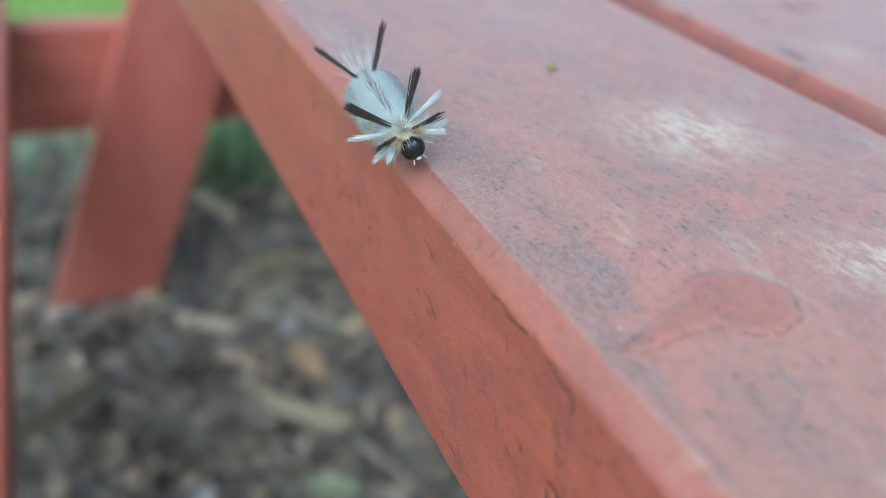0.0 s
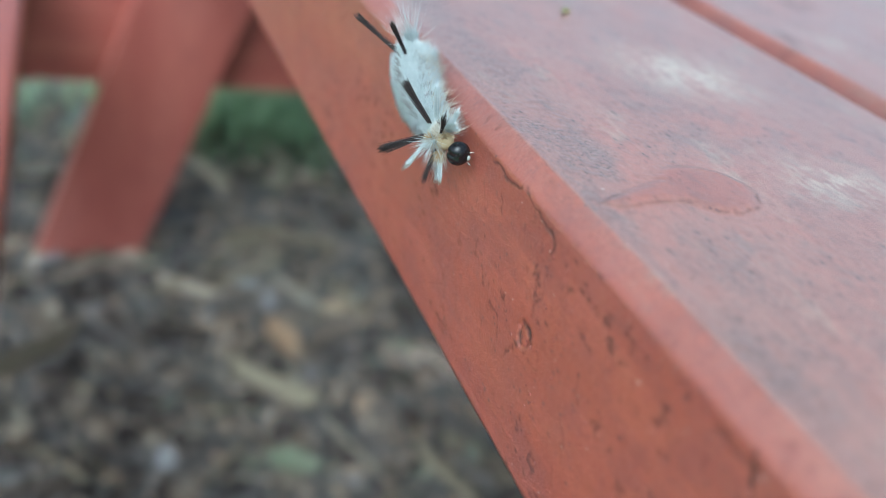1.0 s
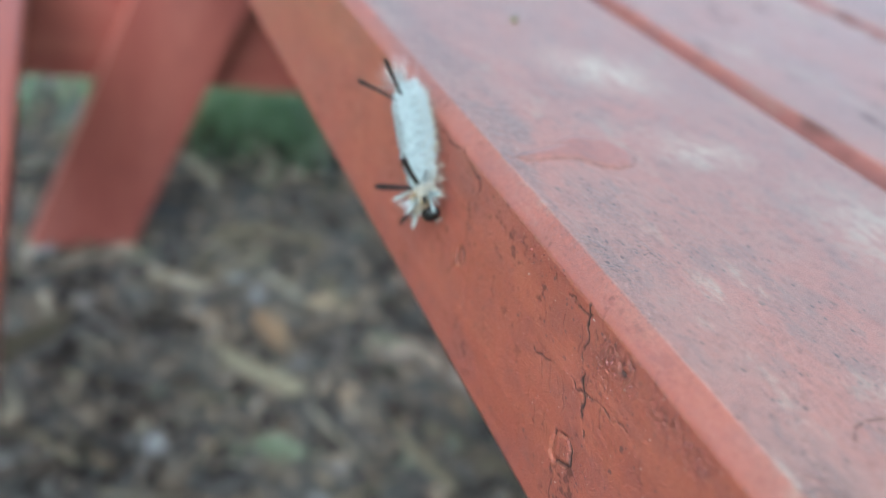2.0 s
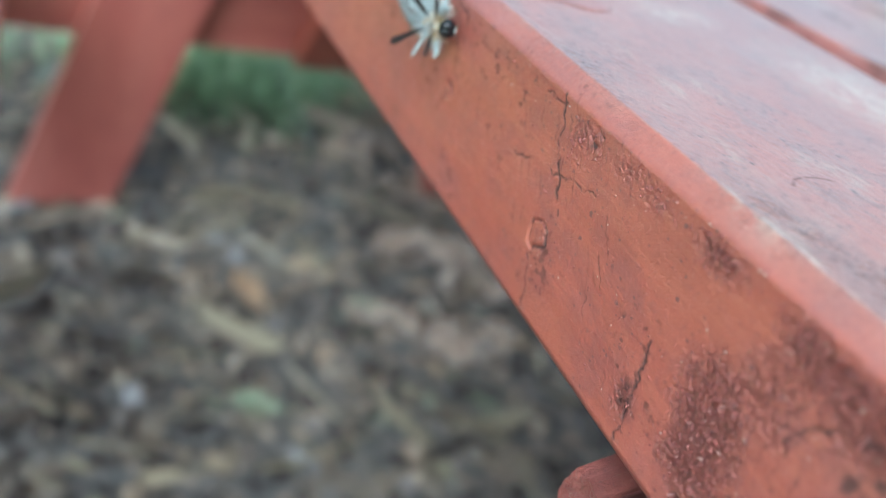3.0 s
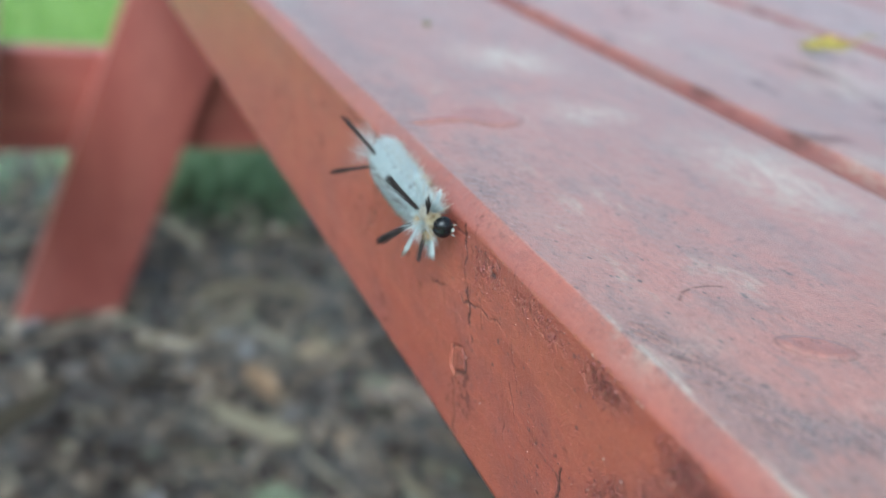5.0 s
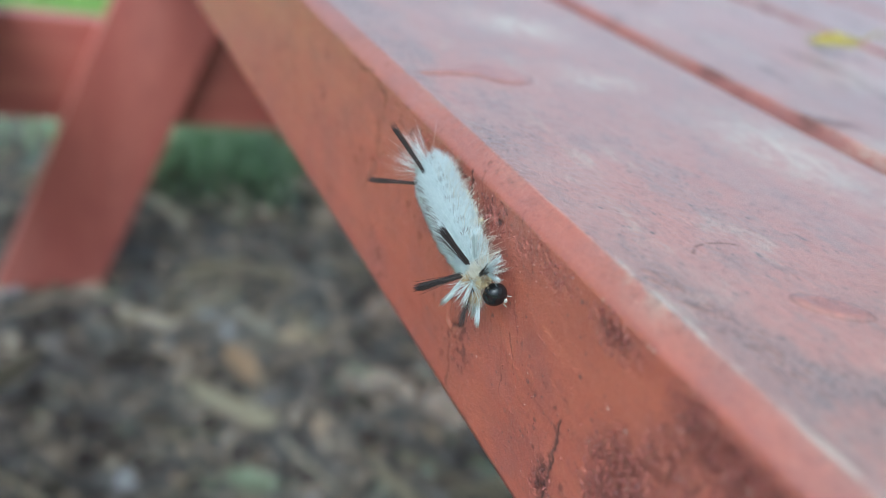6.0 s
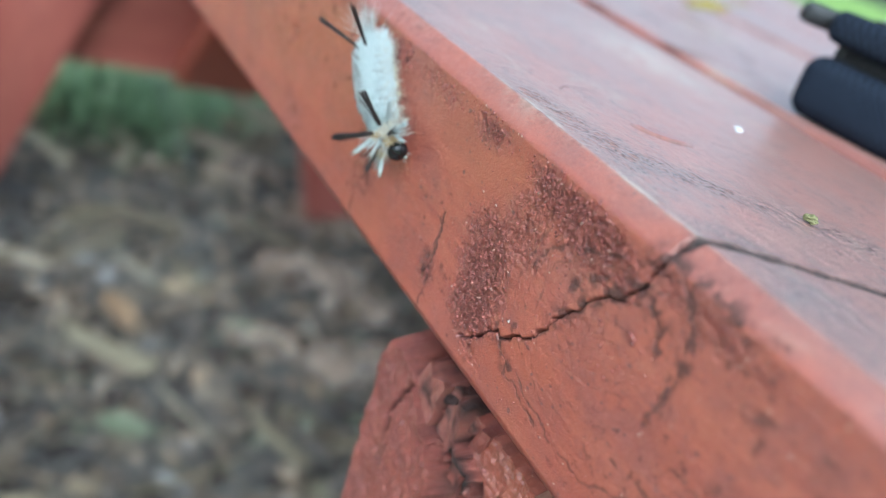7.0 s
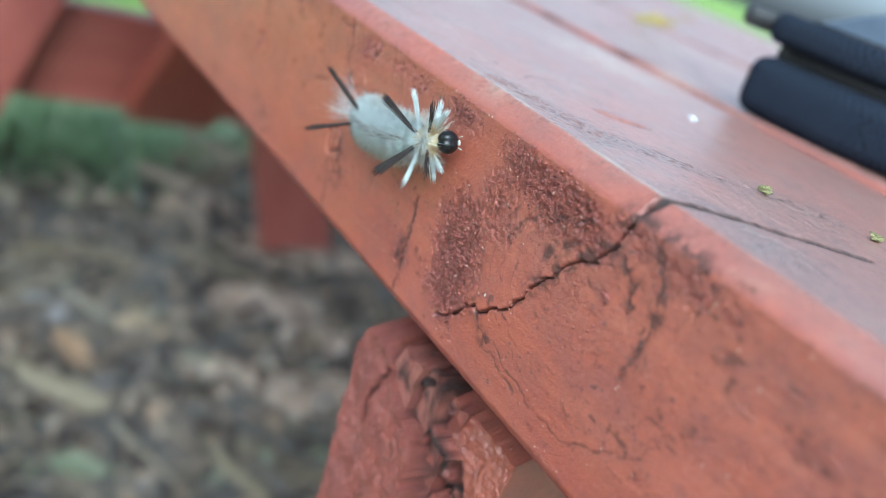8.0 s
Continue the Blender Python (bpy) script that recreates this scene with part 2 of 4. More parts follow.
STRAW = plain("straw", [(0.3, (0.34, 0.29, 0.17)), (0.7, (0.52, 0.46, 0.32))], (200, 200, 200), 0.7, 0.3)
GREY_STEM = plain("grey_stem", [(0.3, (0.30, 0.34, 0.30)), (0.7, (0.48, 0.52, 0.48))], (200, 200, 200), 0.6, 0.4)
MOSS = plain("moss", [(0.3, (0.15, 0.14, 0.06)), (0.7, (0.30, 0.28, 0.14))], (2500, 2500, 2500), 0.9, 0.2)
GRIT = plain("white_grit", [(0.3, (0.60, 0.64, 0.66)), (0.7, (0.85, 0.87, 0.88))], (2500, 2500, 2500), 0.4, 0.5)

# ---- building


def mesh(name, bm, material):
    me = bpy.data.meshes.new(name)
    bm.to_mesh(me)
    bm.free()
    me.materials.append(material)
    return me


def part(name, bm, material, parent=None, label="", smooth=False):
    me = bm if isinstance(bm, bpy.types.Mesh) else mesh(name, bm, material)
    if smooth:
        me.shade_smooth()
    ob = new(name, me)
    ob.parent = parent
    return tagged(ob, label)


def thing(name, label, category, group="", at=None):
    ob = new(name)
    ob.empty_display_size = 0.02
    if at is not None:
        ob.matrix_basis = at
    return tagged(ob, label, category, group)


def board(size, m=Matrix(), bevel=0.003):
    """A sawn board with eased edges, in a bmesh."""
    bm = bmesh.new()
    bmesh.ops.create_cube(bm, size=1, matrix=Matrix.Diagonal((*size, 1)))
    bmesh.ops.bevel(bm, geom=bm.edges[:], offset=bevel, segments=2, profile=0.6, affect="EDGES")
    bmesh.ops.transform(bm, matrix=m, verts=bm.verts)
    return bm


def raw(name, verts, faces, material, smooth=True, **values):
    me = bpy.data.meshes.new(name)
    me.from_pydata(verts.tolist() if hasattr(verts, "tolist") else verts, [], faces.tolist() if hasattr(faces, "tolist") else faces)
    for key, v in values.items():
        me.attributes.new(key, "FLOAT", "POINT").data.foreach_set("value", np.asarray(v, np.float32))
    me.materials.append(material)
    if smooth:
        me.shade_smooth()
    me.update()
    return me


TABLES = np.random.default_rng(7).random((8, 256, 256))


def lattice(u, v, k=0):
    """Smooth value noise, 0 to 1, with a cell of 1."""
    i, j = np.floor(u).astype(int), np.floor(v).astype(int)
    a, b = u - i, v - j
    a, b = a * a * (3 - 2 * a), b * b * (3 - 2 * b)
    t = TABLES[k]
    g = lambda p, q: t[p % 256, q % 256]
    return (g(i, j) * (1 - a) + g(i + 1, j) * a) * (1 - b) + (g(i, j + 1) * (1 - a) + g(i + 1, j + 1) * a) * b


def cloud(u, v, k=0, octaves=4):
    out, size = 0, 0.5
    for o in range(octaves):
        out = out + size * lattice(u * 2**o + 17 * o, v * 2**o + 5 * o, (k + o) % 8)
        size *= 0.5
    return out


def near_line(u, v, points):
    """The distance from each (u, v) to a polyline."""
    best = np.full(u.shape, 9.0)
    for (a, b), (c, d) in zip(points, points[1:]):
        du, dv = c - a, d - b
        k = np.clip(((u - a) * du + (v - b) * dv) / (du * du + dv * dv), 0, 1)
        best = np.minimum(best, np.hypot(u - a - k * du, v - b - k * dv))
    return best


def spot(u, v, cu, cv, ru, rv=None, turn=0.0):
    """1 in the middle of an ellipse, 0 from its rim outwards."""
    c, s = math.cos(turn), math.sin(turn)
    x, y = (u - cu) * c + (v - cv) * s, -(u - cu) * s + (v - cv) * c
    return np.clip(1 - np.hypot(x / ru, y / (rv or ru)), 0, 1)


TOP, THICK = 0.75, 0.0386

# ---- the ground: one sheet, fine under the table and coarse towards the horizon


def ground():
    def steps(lo, hi, fine):
        inner = np.arange(lo, hi + fine / 2, fine)
        out = np.cumsum(fine * 1.22 ** np.arange(1, 58))
        out = out[out < 900]
        return np.r_[lo - out[::-1], inner, hi + out]

    xs, ys = steps(-0.7, 1.3, 0.012), steps(0.6, 2.6, 0.012)
    x, y = np.meshgrid(xs, ys)
    r = np.hypot(x - 0.3, y - 1.5)
    z = (cloud(x * 9, y * 9, 1) - 0.47) * 0.035 + (cloud(x * 45, y * 45, 3) - 0.47) * 0.016
    z = z * np.clip(1.6 - r / 2.5, 0, 1)
    turf = np.clip((y - 2.35 + 0.5 * (cloud(x * 3, y * 3, 2) - 0.5) + 0.35 * np.abs(x - 0.2) * (x < 0.2)) * 3, 0, 1)
    turf = np.maximum(turf, np.clip((r - 2.2) * 2, 0, 1))
    sun_fleck = np.zeros(x.shape)
    for cx, cy, rx, ry in SUN_FLECKS:
        sun_fleck = np.maximum(sun_fleck, np.clip(2.2 * spot(x, y, cx, cy, rx, ry) + 0.8 * (cloud(x * 30, y * 30, 4) - 0.55), 0, 1) * (spot(x, y, cx, cy, rx, ry) > 0))
    v = np.stack([x, y, z], -1).reshape(-1, 3)
    n, m = len(xs), len(ys)
    i = (np.arange(m - 1)[:, None] * n + np.arange(n - 1)).ravel()
    f = np.stack([i, i + 1, i + n + 1, i + n], 1)
    me = raw("ground", v, f, SOIL, turf=turf.ravel(), sun_fleck=sun_fleck.ravel())
    return tagged(new("ground", me), "dark garden soil with leaf litter, turning to lawn", "ground", kind="structure")


# sun flecks under the table, painted pale: middle and half sizes
SUN_FLECKS = [(0.560, 1.465, 0.075, 0.050), (0.625, 1.455, 0.060, 0.040), (0.640, 1.350, 0.060, 0.045), (0.455, 1.270, 0.060, 0.040), (0.556, 1.205, 0.080, 0.050), (0.590, 1.860, 0.080, 0.055),
         (0.650, 1.690, 0.075, 0.050), (0.744, 1.640, 0.070, 0.050), (0.844, 1.608, 0.060, 0.045)]
ground()

# ---- the picnic table
table = thing("picnic_table", "brick-red painted wooden picnic table with worn paint, standing on bare soil", "picnic table")
NEAR, FAR = 0.12, 1.88


def profile(x0, x1, fine, coarse, cut_l, cut_r):
    """A board's outline from its lower left corner up, over the top and down: places and normals."""
    r = 0.0018
    z0 = TOP - THICK
    pts = [((x1 + x0) / 2, z0, 0, -1), (x0 + 0.02, z0, 0, -1), (x0 + r, z0, 0, -1), (x0 + r * 0.3, z0 + r * 0.3, -0.7, -0.7)]
    pts += [(x0, z, -1, 0) for z in np.arange(z0 + r, TOP - cut_l, fine)]
    for a in np.linspace(0.08, 0.92, 10):
        b = a * math.pi / 2
        pts.append((x0 + cut_l * (a * 0.85 + 0.15 * (1 - math.cos(b))), TOP - cut_l * ((1 - a) * 0.85 + 0.15 * (1 - math.sin(b))), -math.cos(b), math.sin(b)))
    x = x0 + cut_l
    while x < x1 - cut_r:
        pts.append((x, TOP, 0, 1))
        x += fine * 1.6 if x - x0 < 0.034 else coarse
    for a in np.linspace(0.08, 0.92, 5):
        b = a * math.pi / 2
        pts.append((x1 - cut_r * (1 - a), TOP - cut_r * a, math.sin(b), math.cos(b)))
    pts += [(x1, z, 1, 0) for z in np.linspace(TOP - cut_r, z0 + r, 6)] + [(x1 - r, z0, 0, -1)]
    return np.array(pts)


CRACK_FACE = [(0.4160, 0.7160), (0.4125, 0.7195), (0.4098, 0.7222), (0.4085, 0.7215), (0.4040, 0.7262), (0.4010, 0.7310), (0.3982, 0.7350), (0.3968, 0.7380),
              (0.3940, 0.7392), (0.3920, 0.7422), (0.3910, 0.7460), (0.3910, 0.7500)]
CRACK_TOP = [(0.0000, 0.3910), (0.0030, 0.3905), (0.0090, 0.3885), (0.0165, 0.3848), (0.0300, 0.3785)]
# lines, depth, half width in mm
FACE_CRACKS = [([(0.4300, 0.7290), (0.4290, 0.7230), (0.4284, 0.7190), (0.4280, 0.7140), (0.4272, 0.7115)], 0.7, 0.16),
               ([(0.4640, 0.7470), (0.4610, 0.7385), (0.4590, 0.7358), (0.4550, 0.7300)], 0.8, 0.14), ([(0.4720, 0.7330), (0.4610, 0.7362), (0.4500, 0.7382)], 0.7, 0.12),
               ([(0.4690, 0.7452), (0.4630, 0.7460)], 0.6, 0.11), ([(0.4590, 0.7220), (0.4560, 0.7140)], 0.4, 0.15), ([(0.5210, 0.7458), (0.5180, 0.7460), (0.5110, 0.7464), (0.5030, 0.7466), (0.4990, 0.7450), (0.4988, 0.7435)], 0.6, 0.12), ([(0.4985, 0.7420), (0.4982, 0.7390), (0.4990, 0.7330)], 0.25, 0.12), ([(0.4995, 0.7300), (0.5020, 0.7235)], 0.35, 0.12)]
# round the knot
KNOT_CRACKS = [
               ([(0.4095, 0.7218), (0.4060, 0.7200), (0.4050, 0.7190), (0.4010, 0.7180), (0.3965, 0.7168)], 0.5, 0.10),
               ([(0.392 + 0.0207 * math.cos(radians(a)), 0.738 + 0.0207 * math.sin(radians(a))) for a in range(-56, -200, -16)], 0.45, 0.10),
               ([(0.4092, 0.7345), (0.4068, 0.7380), (0.4020, 0.7412), (0.3960, 0.7440)], 0.5, 0.15), ([(0.4012, 0.7360), (0.4000, 0.7382), (0.3972, 0.7402), (0.3950, 0.7398)], 0.5, 0.16),
               ([(0.3890, 0.7470), (0.3862, 0.7450), (0.3842, 0.7420), (0.3820, 0.7368), (0.3830, 0.7300)], 0.5, 0.15), ([(0.3905, 0.7424), (0.3880, 0.7402), (0.3862, 0.7372)], 0.6, 0.18),
               ([(0.4012, 0.7322), (0.3975, 0.7350), (0.3962, 0.7372)], 0.7, 0.14), ([(0.4060, 0.7232), (0.4020, 0.7285)], 0.5, 0.12), ([(0.3950, 0.7385), (0.3905, 0.7405)], 0.6, 0.14)]
FACE_CRACKS = FACE_CRACKS + KNOT_CRACKS
SCORE = np.random.default_rng(5)
for q in range(64):
    cy, cz, k = (SCORE.uniform(0.443, 0.472) if q % 3 else SCORE.uniform(0.485, 0.525)), SCORE.uniform(0.7190, 0.7460), SCORE.uniform(0.0008, 0.0032)
    FACE_CRACKS.append(([(cy + 0.5 * k, cz + 0.85 * k), (cy - 0.5 * k, cz - 0.85 * k)], SCORE.uniform(0.05, 0.40), 0.08))
SOOT = [([(0.3905, 0.7424), (0.3872, 0.7400), (0.3860, 0.7380)], 0.0018), ([(0.3890, 0.7475), (0.3862, 0.7450), (0.3842, 0.7420), (0.3825, 0.7385)], 0.0017),
        ([(0.4012, 0.7360), (0.4000, 0.7382), (0.3972, 0.7402), (0.3950, 0.7398)], 0.0014), ([(0.4085, 0.7215), (0.4060, 0.7200), (0.4035, 0.7195)], 0.0013),
        ([(0.4010, 0.7310), (0.3968, 0.7380), (0.3920, 0.7422), (0.3910, 0.7475)], 0.0024), ([(0.4300, 0.7215), (0.4288, 0.7185)], 0.0020),
        ([(0.3930, 0.7470), (0.3850, 0.7475), (0.3780, 0.7465)], 0.0016), ([(0.3852, 0.7440), (0.3826, 0.7380), (0.3828, 0.7310)], 0.0012)]


def crumbly(y, z):
    """How far the paint has broken up on the outer edge."""
    return np.maximum.reduce([1.2 * spot(y, z, 0.4172, 0.7262, 0.0095, 0.0170, -0.25), 1.3 * spot(y, z, 0.4050, 0.7440, 0.0190, 0.0080, 0.20), 0.7 * spot(y, z, 0.3900, 0.7465, 0.0140, 0.0060), 0.75 * spot(y, z, 0.4130, 0.7370, 0.0100, 0.0120),
                              1.0 * spot(y, z, 0.4265, 0.7450, 0.0090, 0.0050), 0.7 * spot(y, z, 0.3800, 0.7450, 0.0140, 0.0070), 0.9 * spot(y, z, 0.4290, 0.7195, 0.0040, 0.0050),
                              0.55 * spot(y, z, 0.4560, 0.7430, 0.0120, 0.0090), 0.6 * spot(y, z, 0.4420, 0.7450, 0.0160, 0.0060), 0.5 * spot(y, z, 0.4760, 0.7465, 0.0110, 0.0035),
                              0.45 * spot(y, z, 0.3600, 0.7380, 0.0300, 0.0200), 0.45 * spot(y, z, 0.3930, 0.7330, 0.0170, 0.0130)])


def face_relief(y, z):
    """Heights in metres, dirt and roughness, 0 to 1, of the table's outer edge."""
    u = y + 0.0022 * (cloud(y * 420, z * 420, 2, 5) - 0.47) + 0.0006 * (cloud(y * 1700, z * 1700, 0, 2) - 0.37)
    v = z + 0.0022 * (cloud(y * 380, z * 380, 5, 5) - 0.47) + 0.0006 * (cloud(y * 1600, z * 1600, 6, 2) - 0.37)
    h = 0.00016 * (cloud(y * 60, z * 420, 1, 5) - 0.47) + 0.00006 * (cloud(y * 900, z * 1600, 3, 3) - 0.47) + 0.00010 * (cloud(y * 130, z * 150, 4, 4) - 0.47)
    patches = cloud(y * 260, z * 320, 6, 5)
    dirt_shade = np.clip((cloud(y * 700, z * 900, 6, 4) - 0.62) * 6, 0, 0.6) * np.clip((cloud(y * 90, z * 120, 3) - 0.44) * 7, 0, 1)
    crumb, crack_net = cloud(y * 1900, z * 1900, 4, 3), cloud(y * 850, z * 1050, 2, 3)
    zone = crumbly(y, z)
    rough = np.clip((zone * 1.15 - 0.55 * patches - 0.45 * cloud(y * 900, z * 1100, 1, 4)) * 1.8 + 0.30, 0, 1) * (zone > 0) * np.clip((0.7468 - z) / 0.0015, 0, 1)
    h += rough * ((crumb - 0.44) * 0.0010 - 0.0003 * np.exp(-(((crack_net - 0.44) / 0.035) ** 2)))
    dirt_shade = np.maximum(dirt_shade, rough * 0.14 * np.clip((0.30 - crumb) * 9, 0, 1))
    dirt_shade = np.maximum(dirt_shade, rough * 0.10 * np.exp(-(((crack_net - 0.44) / 0.020) ** 2)))
    rings = np.hypot(u - 0.3935, (v - 0.7335) * 1.2)
    inside = np.clip(1 - rings / 0.024, 0, 1)
    wave = np.sin(rings * 2600 + 16 * cloud(y * 150, z * 150, 7))
    h += np.clip(inside * 3, 0, 1) * 0.000014 * wave
    dirt_shade = np.maximum(dirt_shade, 0.5 * np.clip(inside * 4, 0, 1) * np.clip((wave - 0.86) * 7, 0, 1) * np.clip((cloud(y * 330, z * 330, 1) - 0.47) * 8, 0, 1))
    d = near_line(u, v, CRACK_FACE)
    wide = 0.00009 + 0.00022 * np.clip(cloud(y * 650, z * 650, 1) - 0.2, 0, 1)
    core = np.exp(-((d / wide) ** 2))
    h += 0.00010 * np.exp(-d / 0.0016) * np.clip((cloud(y * 420, z * 420, 7) - 0.3) * 3, 0, 1) - 0.0026 * core
    dirt_shade = np.maximum(dirt_shade, np.exp(-((d / (wide * 1.15)) ** 2)))
    for line, depth, w in FACE_CRACKS:
        d = near_line(u, v, line)
        broken = np.clip((cloud(y * 480, z * 480, 3) - 0.30) * 7, 0, 1)
        line_core = np.exp(-((d / (w * 0.00145)) ** 2)) * broken
        h -= depth * 0.00018 * line_core
        dirt_shade = np.maximum(dirt_shade, np.clip(0.20 + depth * 1.0, 0, 1) * np.exp(-((d / (w * 0.0019)) ** 2)) * broken)
    for line, w in SOOT:
        d = near_line(u, v, line)
        dirt_shade = np.maximum(dirt_shade, 0.8 * np.clip(1.15 - d / w, 0, 1) ** 1.3 * np.clip((cloud(y * 1100, z * 900, 2, 4) - 0.38) * 6, 0, 1))
    for cy, cz, r in ((0.4585, 0.7255, 0.0024), (0.4990, 0.7310, 0.0014), (0.4545, 0.7450, 0.0012)):
        d = np.hypot(u - cy, v - cz)
        h -= 0.0003 * np.exp(-(((d - r) / 0.00035) ** 2))
        dirt_shade = np.maximum(dirt_shade, 0.95 * np.exp(-(((d - r) / 0.0003) ** 2)) * np.clip((cloud(y * 700 + 3, z * 700, 5) - 0.36) * 8, 0, 1))
    return h, np.clip(dirt_shade, 0, 1), rough


def top_relief(x, y):
    """Heights, dirt with painted shade, and chalk with a painted highlight, of the worn top near the edge."""
    bend = 0.004 * np.exp(-(((y - 0.502) / 0.02) ** 2)) * np.sign(x - 0.018) * np.exp(-np.abs(x - 0.02) / 0.02)
    u = x - bend
    grain = cloud(u * 650, y * 70, 2, 4)
    h = 0.00013 * (grain - 0.47) + 0.00008 * (cloud(x * 900, y * 900, 5, 3) - 0.47)
    patch = cloud(x * 110, y * 70, 6, 4)
    pits = cloud(x * 1100, y * 800, 3, 4)
    band = np.clip(1.4 - np.abs(x - 0.0095) / 0.007, 0, 1) * np.clip((patch - 0.36) * 6, 0, 1)
    dirt_shade = np.clip((pits - 0.56) * 5, 0, 0.7) * 0.25
    h += 0.00022 * (pits - 0.47) * (0.4 + band)
    jx, jy = x + 0.0012 * (cloud(x * 500, y * 500, 3, 4) - 0.47), y + 0.0012 * (cloud(x * 480, y * 480, 7, 4) - 0.47)
    d = near_line(jx, jy, CRACK_TOP)
    crack = d / (0.00036 + 0.00040 * np.clip(cloud(x * 500, y * 500, 4) - 0.25, 0, 1))
    h -= 0.0008 * np.exp(-(crack ** 2))
    dirt_shade = np.maximum(dirt_shade, np.clip(1.4 * np.exp(-((crack / 1.9) ** 2)), 0, 1))
    bulb = (np.hypot((x - 0.0240) / 0.0068, (y - 0.5028) / 0.0058) - 1) * 0.0060
    along_tail = np.clip((x - 0.0070) / 0.0120, 0, 1)
    tail = np.abs(y - 0.4996 - 0.0032 * along_tail) - (0.0007 + 0.0018 * along_tail) + 0.5 * np.clip(0.0070 - x, 0, 1) + np.clip(x - 0.022, 0, 1)
    shore = np.minimum(bulb, tail) + 0.0010 * (cloud(x * 420, y * 420, 3, 3) - 0.44)
    drop = np.clip(0.5 - shore / 0.0022, 0, 1)
    h = h * (1 - 0.6 * drop) + 0.00048 * drop * drop * (3 - 2 * drop)
    # dark line round the raised pad: shadow of its lower border, painted
    rim = np.exp(-(((shore - 0.0003) / 0.00028) ** 2)) * (0.22 + 0.45 * (y < 0.5015))
    dirt_shade = np.maximum(dirt_shade * (1 - drop), 0.6 * rim * np.clip((pits - 0.25) * 5, 0, 1))
    knot = spot(x, y, 0.0268, 0.4212, 0.0056, 0.0026, -0.45)
    drop = np.maximum(drop, np.clip(knot * 3, 0, 1))
    h = h + 0.0004 * np.clip(knot * 3, 0, 1)
    dirt_shade = np.maximum(dirt_shade * (1 - np.clip(knot * 2, 0, 1)), 0.3 * np.exp(-(((knot - 0.06) / 0.06) ** 2)) * (knot > 0))
    for line, k in (([(0.0160, 0.4345), (0.0180, 0.4362), (0.0205, 0.4368), (0.0230, 0.4368), (0.0255, 0.4362)], 0.5), ([(0.040, 0.4215), (0.046, 0.4190)], 0.5)):
        d = near_line(x, y, line)
        wide = 0.00035 if k < 0.75 else 0.0007
        dirt_shade = np.maximum(dirt_shade, k * np.clip(1.2 - d / wide, 0, 1) * np.clip((pits - 0.26) * 6, 0, 1))
    strip = near_line(jx, jy, [(0.0060, 0.4290), (0.0100, 0.4120), (0.0180, 0.4065), (0.0245, 0.4010), (0.0310, 0.3985), (0.0400, 0.3900)])
    strip = np.clip(1.3 - strip / 0.0034, 0, 1)
    splinters = cloud(x * 1500 + y * 900, y * 500 - x * 500, 1, 4)
    dirt_shade = np.maximum(dirt_shade, 0.55 * strip * np.clip((splinters - 0.50) * 6, 0, 1))
    h = h + 0.0005 * strip * (splinters - 0.47)
    band = np.maximum(band, np.clip(1.2 * strip, 0, 1))
    chalk_glint = np.maximum.reduce([1.1 * spot(x, y, 0.052, 0.546, 0.020, 0.017), 0.9 * spot(x, y, 0.049, 0.505, 0.016, 0.010), 0.8 * spot(x, y, 0.070, 0.47, 0.02, 0.03),
                               0.5 * spot(x, y, 0.018, 0.462, 0.004, 0.007)])
    chalk_glint = np.maximum(chalk_glint, 0.3 * np.clip((cloud(x * 160, y * 80, 1) - 0.60) * 8, 0, 1))
    # worn rim with its grazing highlight painted as a pale line
    chalk_glint = np.maximum(chalk_glint, 0.65 * np.exp(-(((x - 0.0035) / 0.0005) ** 2)) * np.clip((0.440 - y) / 0.010, 0, 1) * np.clip((y - 0.388) / 0.004, 0, 1))
    chalk_glint = chalk_glint * (1 - np.clip(dirt_shade * 1.5, 0, 1))
    return h, np.clip(dirt_shade, 0, 1), np.clip(chalk_glint, 0, 1), np.clip(np.maximum(band, 0.4 * np.clip((patch - 0.40) * 5, 0, 1)) * (1 - drop), 0, 1), drop


def tabletop_board(x0, x1, ys, fine, coarse, cut_l, cut_r, seed):
    p = profile(x0, x1, fine, coarse, cut_l, cut_r)
    s, y = np.meshgrid(np.arange(len(p)), ys)
    x, z, nx, nz = p[s, 0], p[s, 1], p[s, 2], p[s, 3]
    if seed == 0:
        hf, df, rough = face_relief(y, z)
        ht, dt, chalk_glint, soil, drop = top_relief(x, y)
    else:
        ht = 0.0004 * (cloud(x * 300 + seed * 9, y * 30, seed % 5, 4) - 0.47) - 0.0006 * np.clip((cloud(x * 90, y * 90 + seed * 3, 3) - 0.6) * 5, 0, 1)
        dt = 0.6 * np.clip((cloud(x * 150, y * 90 + seed * 7, 4) - 0.60) * 7, 0, 1)
        edge = np.clip(1 - np.abs(x - x0 - 0.001) / 0.004, 0, 1) * (nz > 0.2)
        dt = np.maximum(dt, 0.12 * edge * (nz < 0.95))
        chalk_glint = 0.15 * edge * np.clip((cloud(x * 100, y * 70 + seed, 2) - 0.52) * 9, 0, 1) + 0.5 * np.clip((cloud(x * 60, y * 40 + seed * 5, 5) - 0.58) * 8, 0, 1)
        # left sides, towards the gaps, evenly darker
        hf, df, rough = ht, np.full(x.shape, 0.35), 0 * x
        soil = np.clip((cloud(x * 30, y * 22 + seed * 3, 1) - 0.45) * 4, 0, 0.6)
    wt, wf = np.clip(nz, 0, 1) ** 1.5, np.clip(-nx, 0, 1)
    h = ht * wt + hf * wf
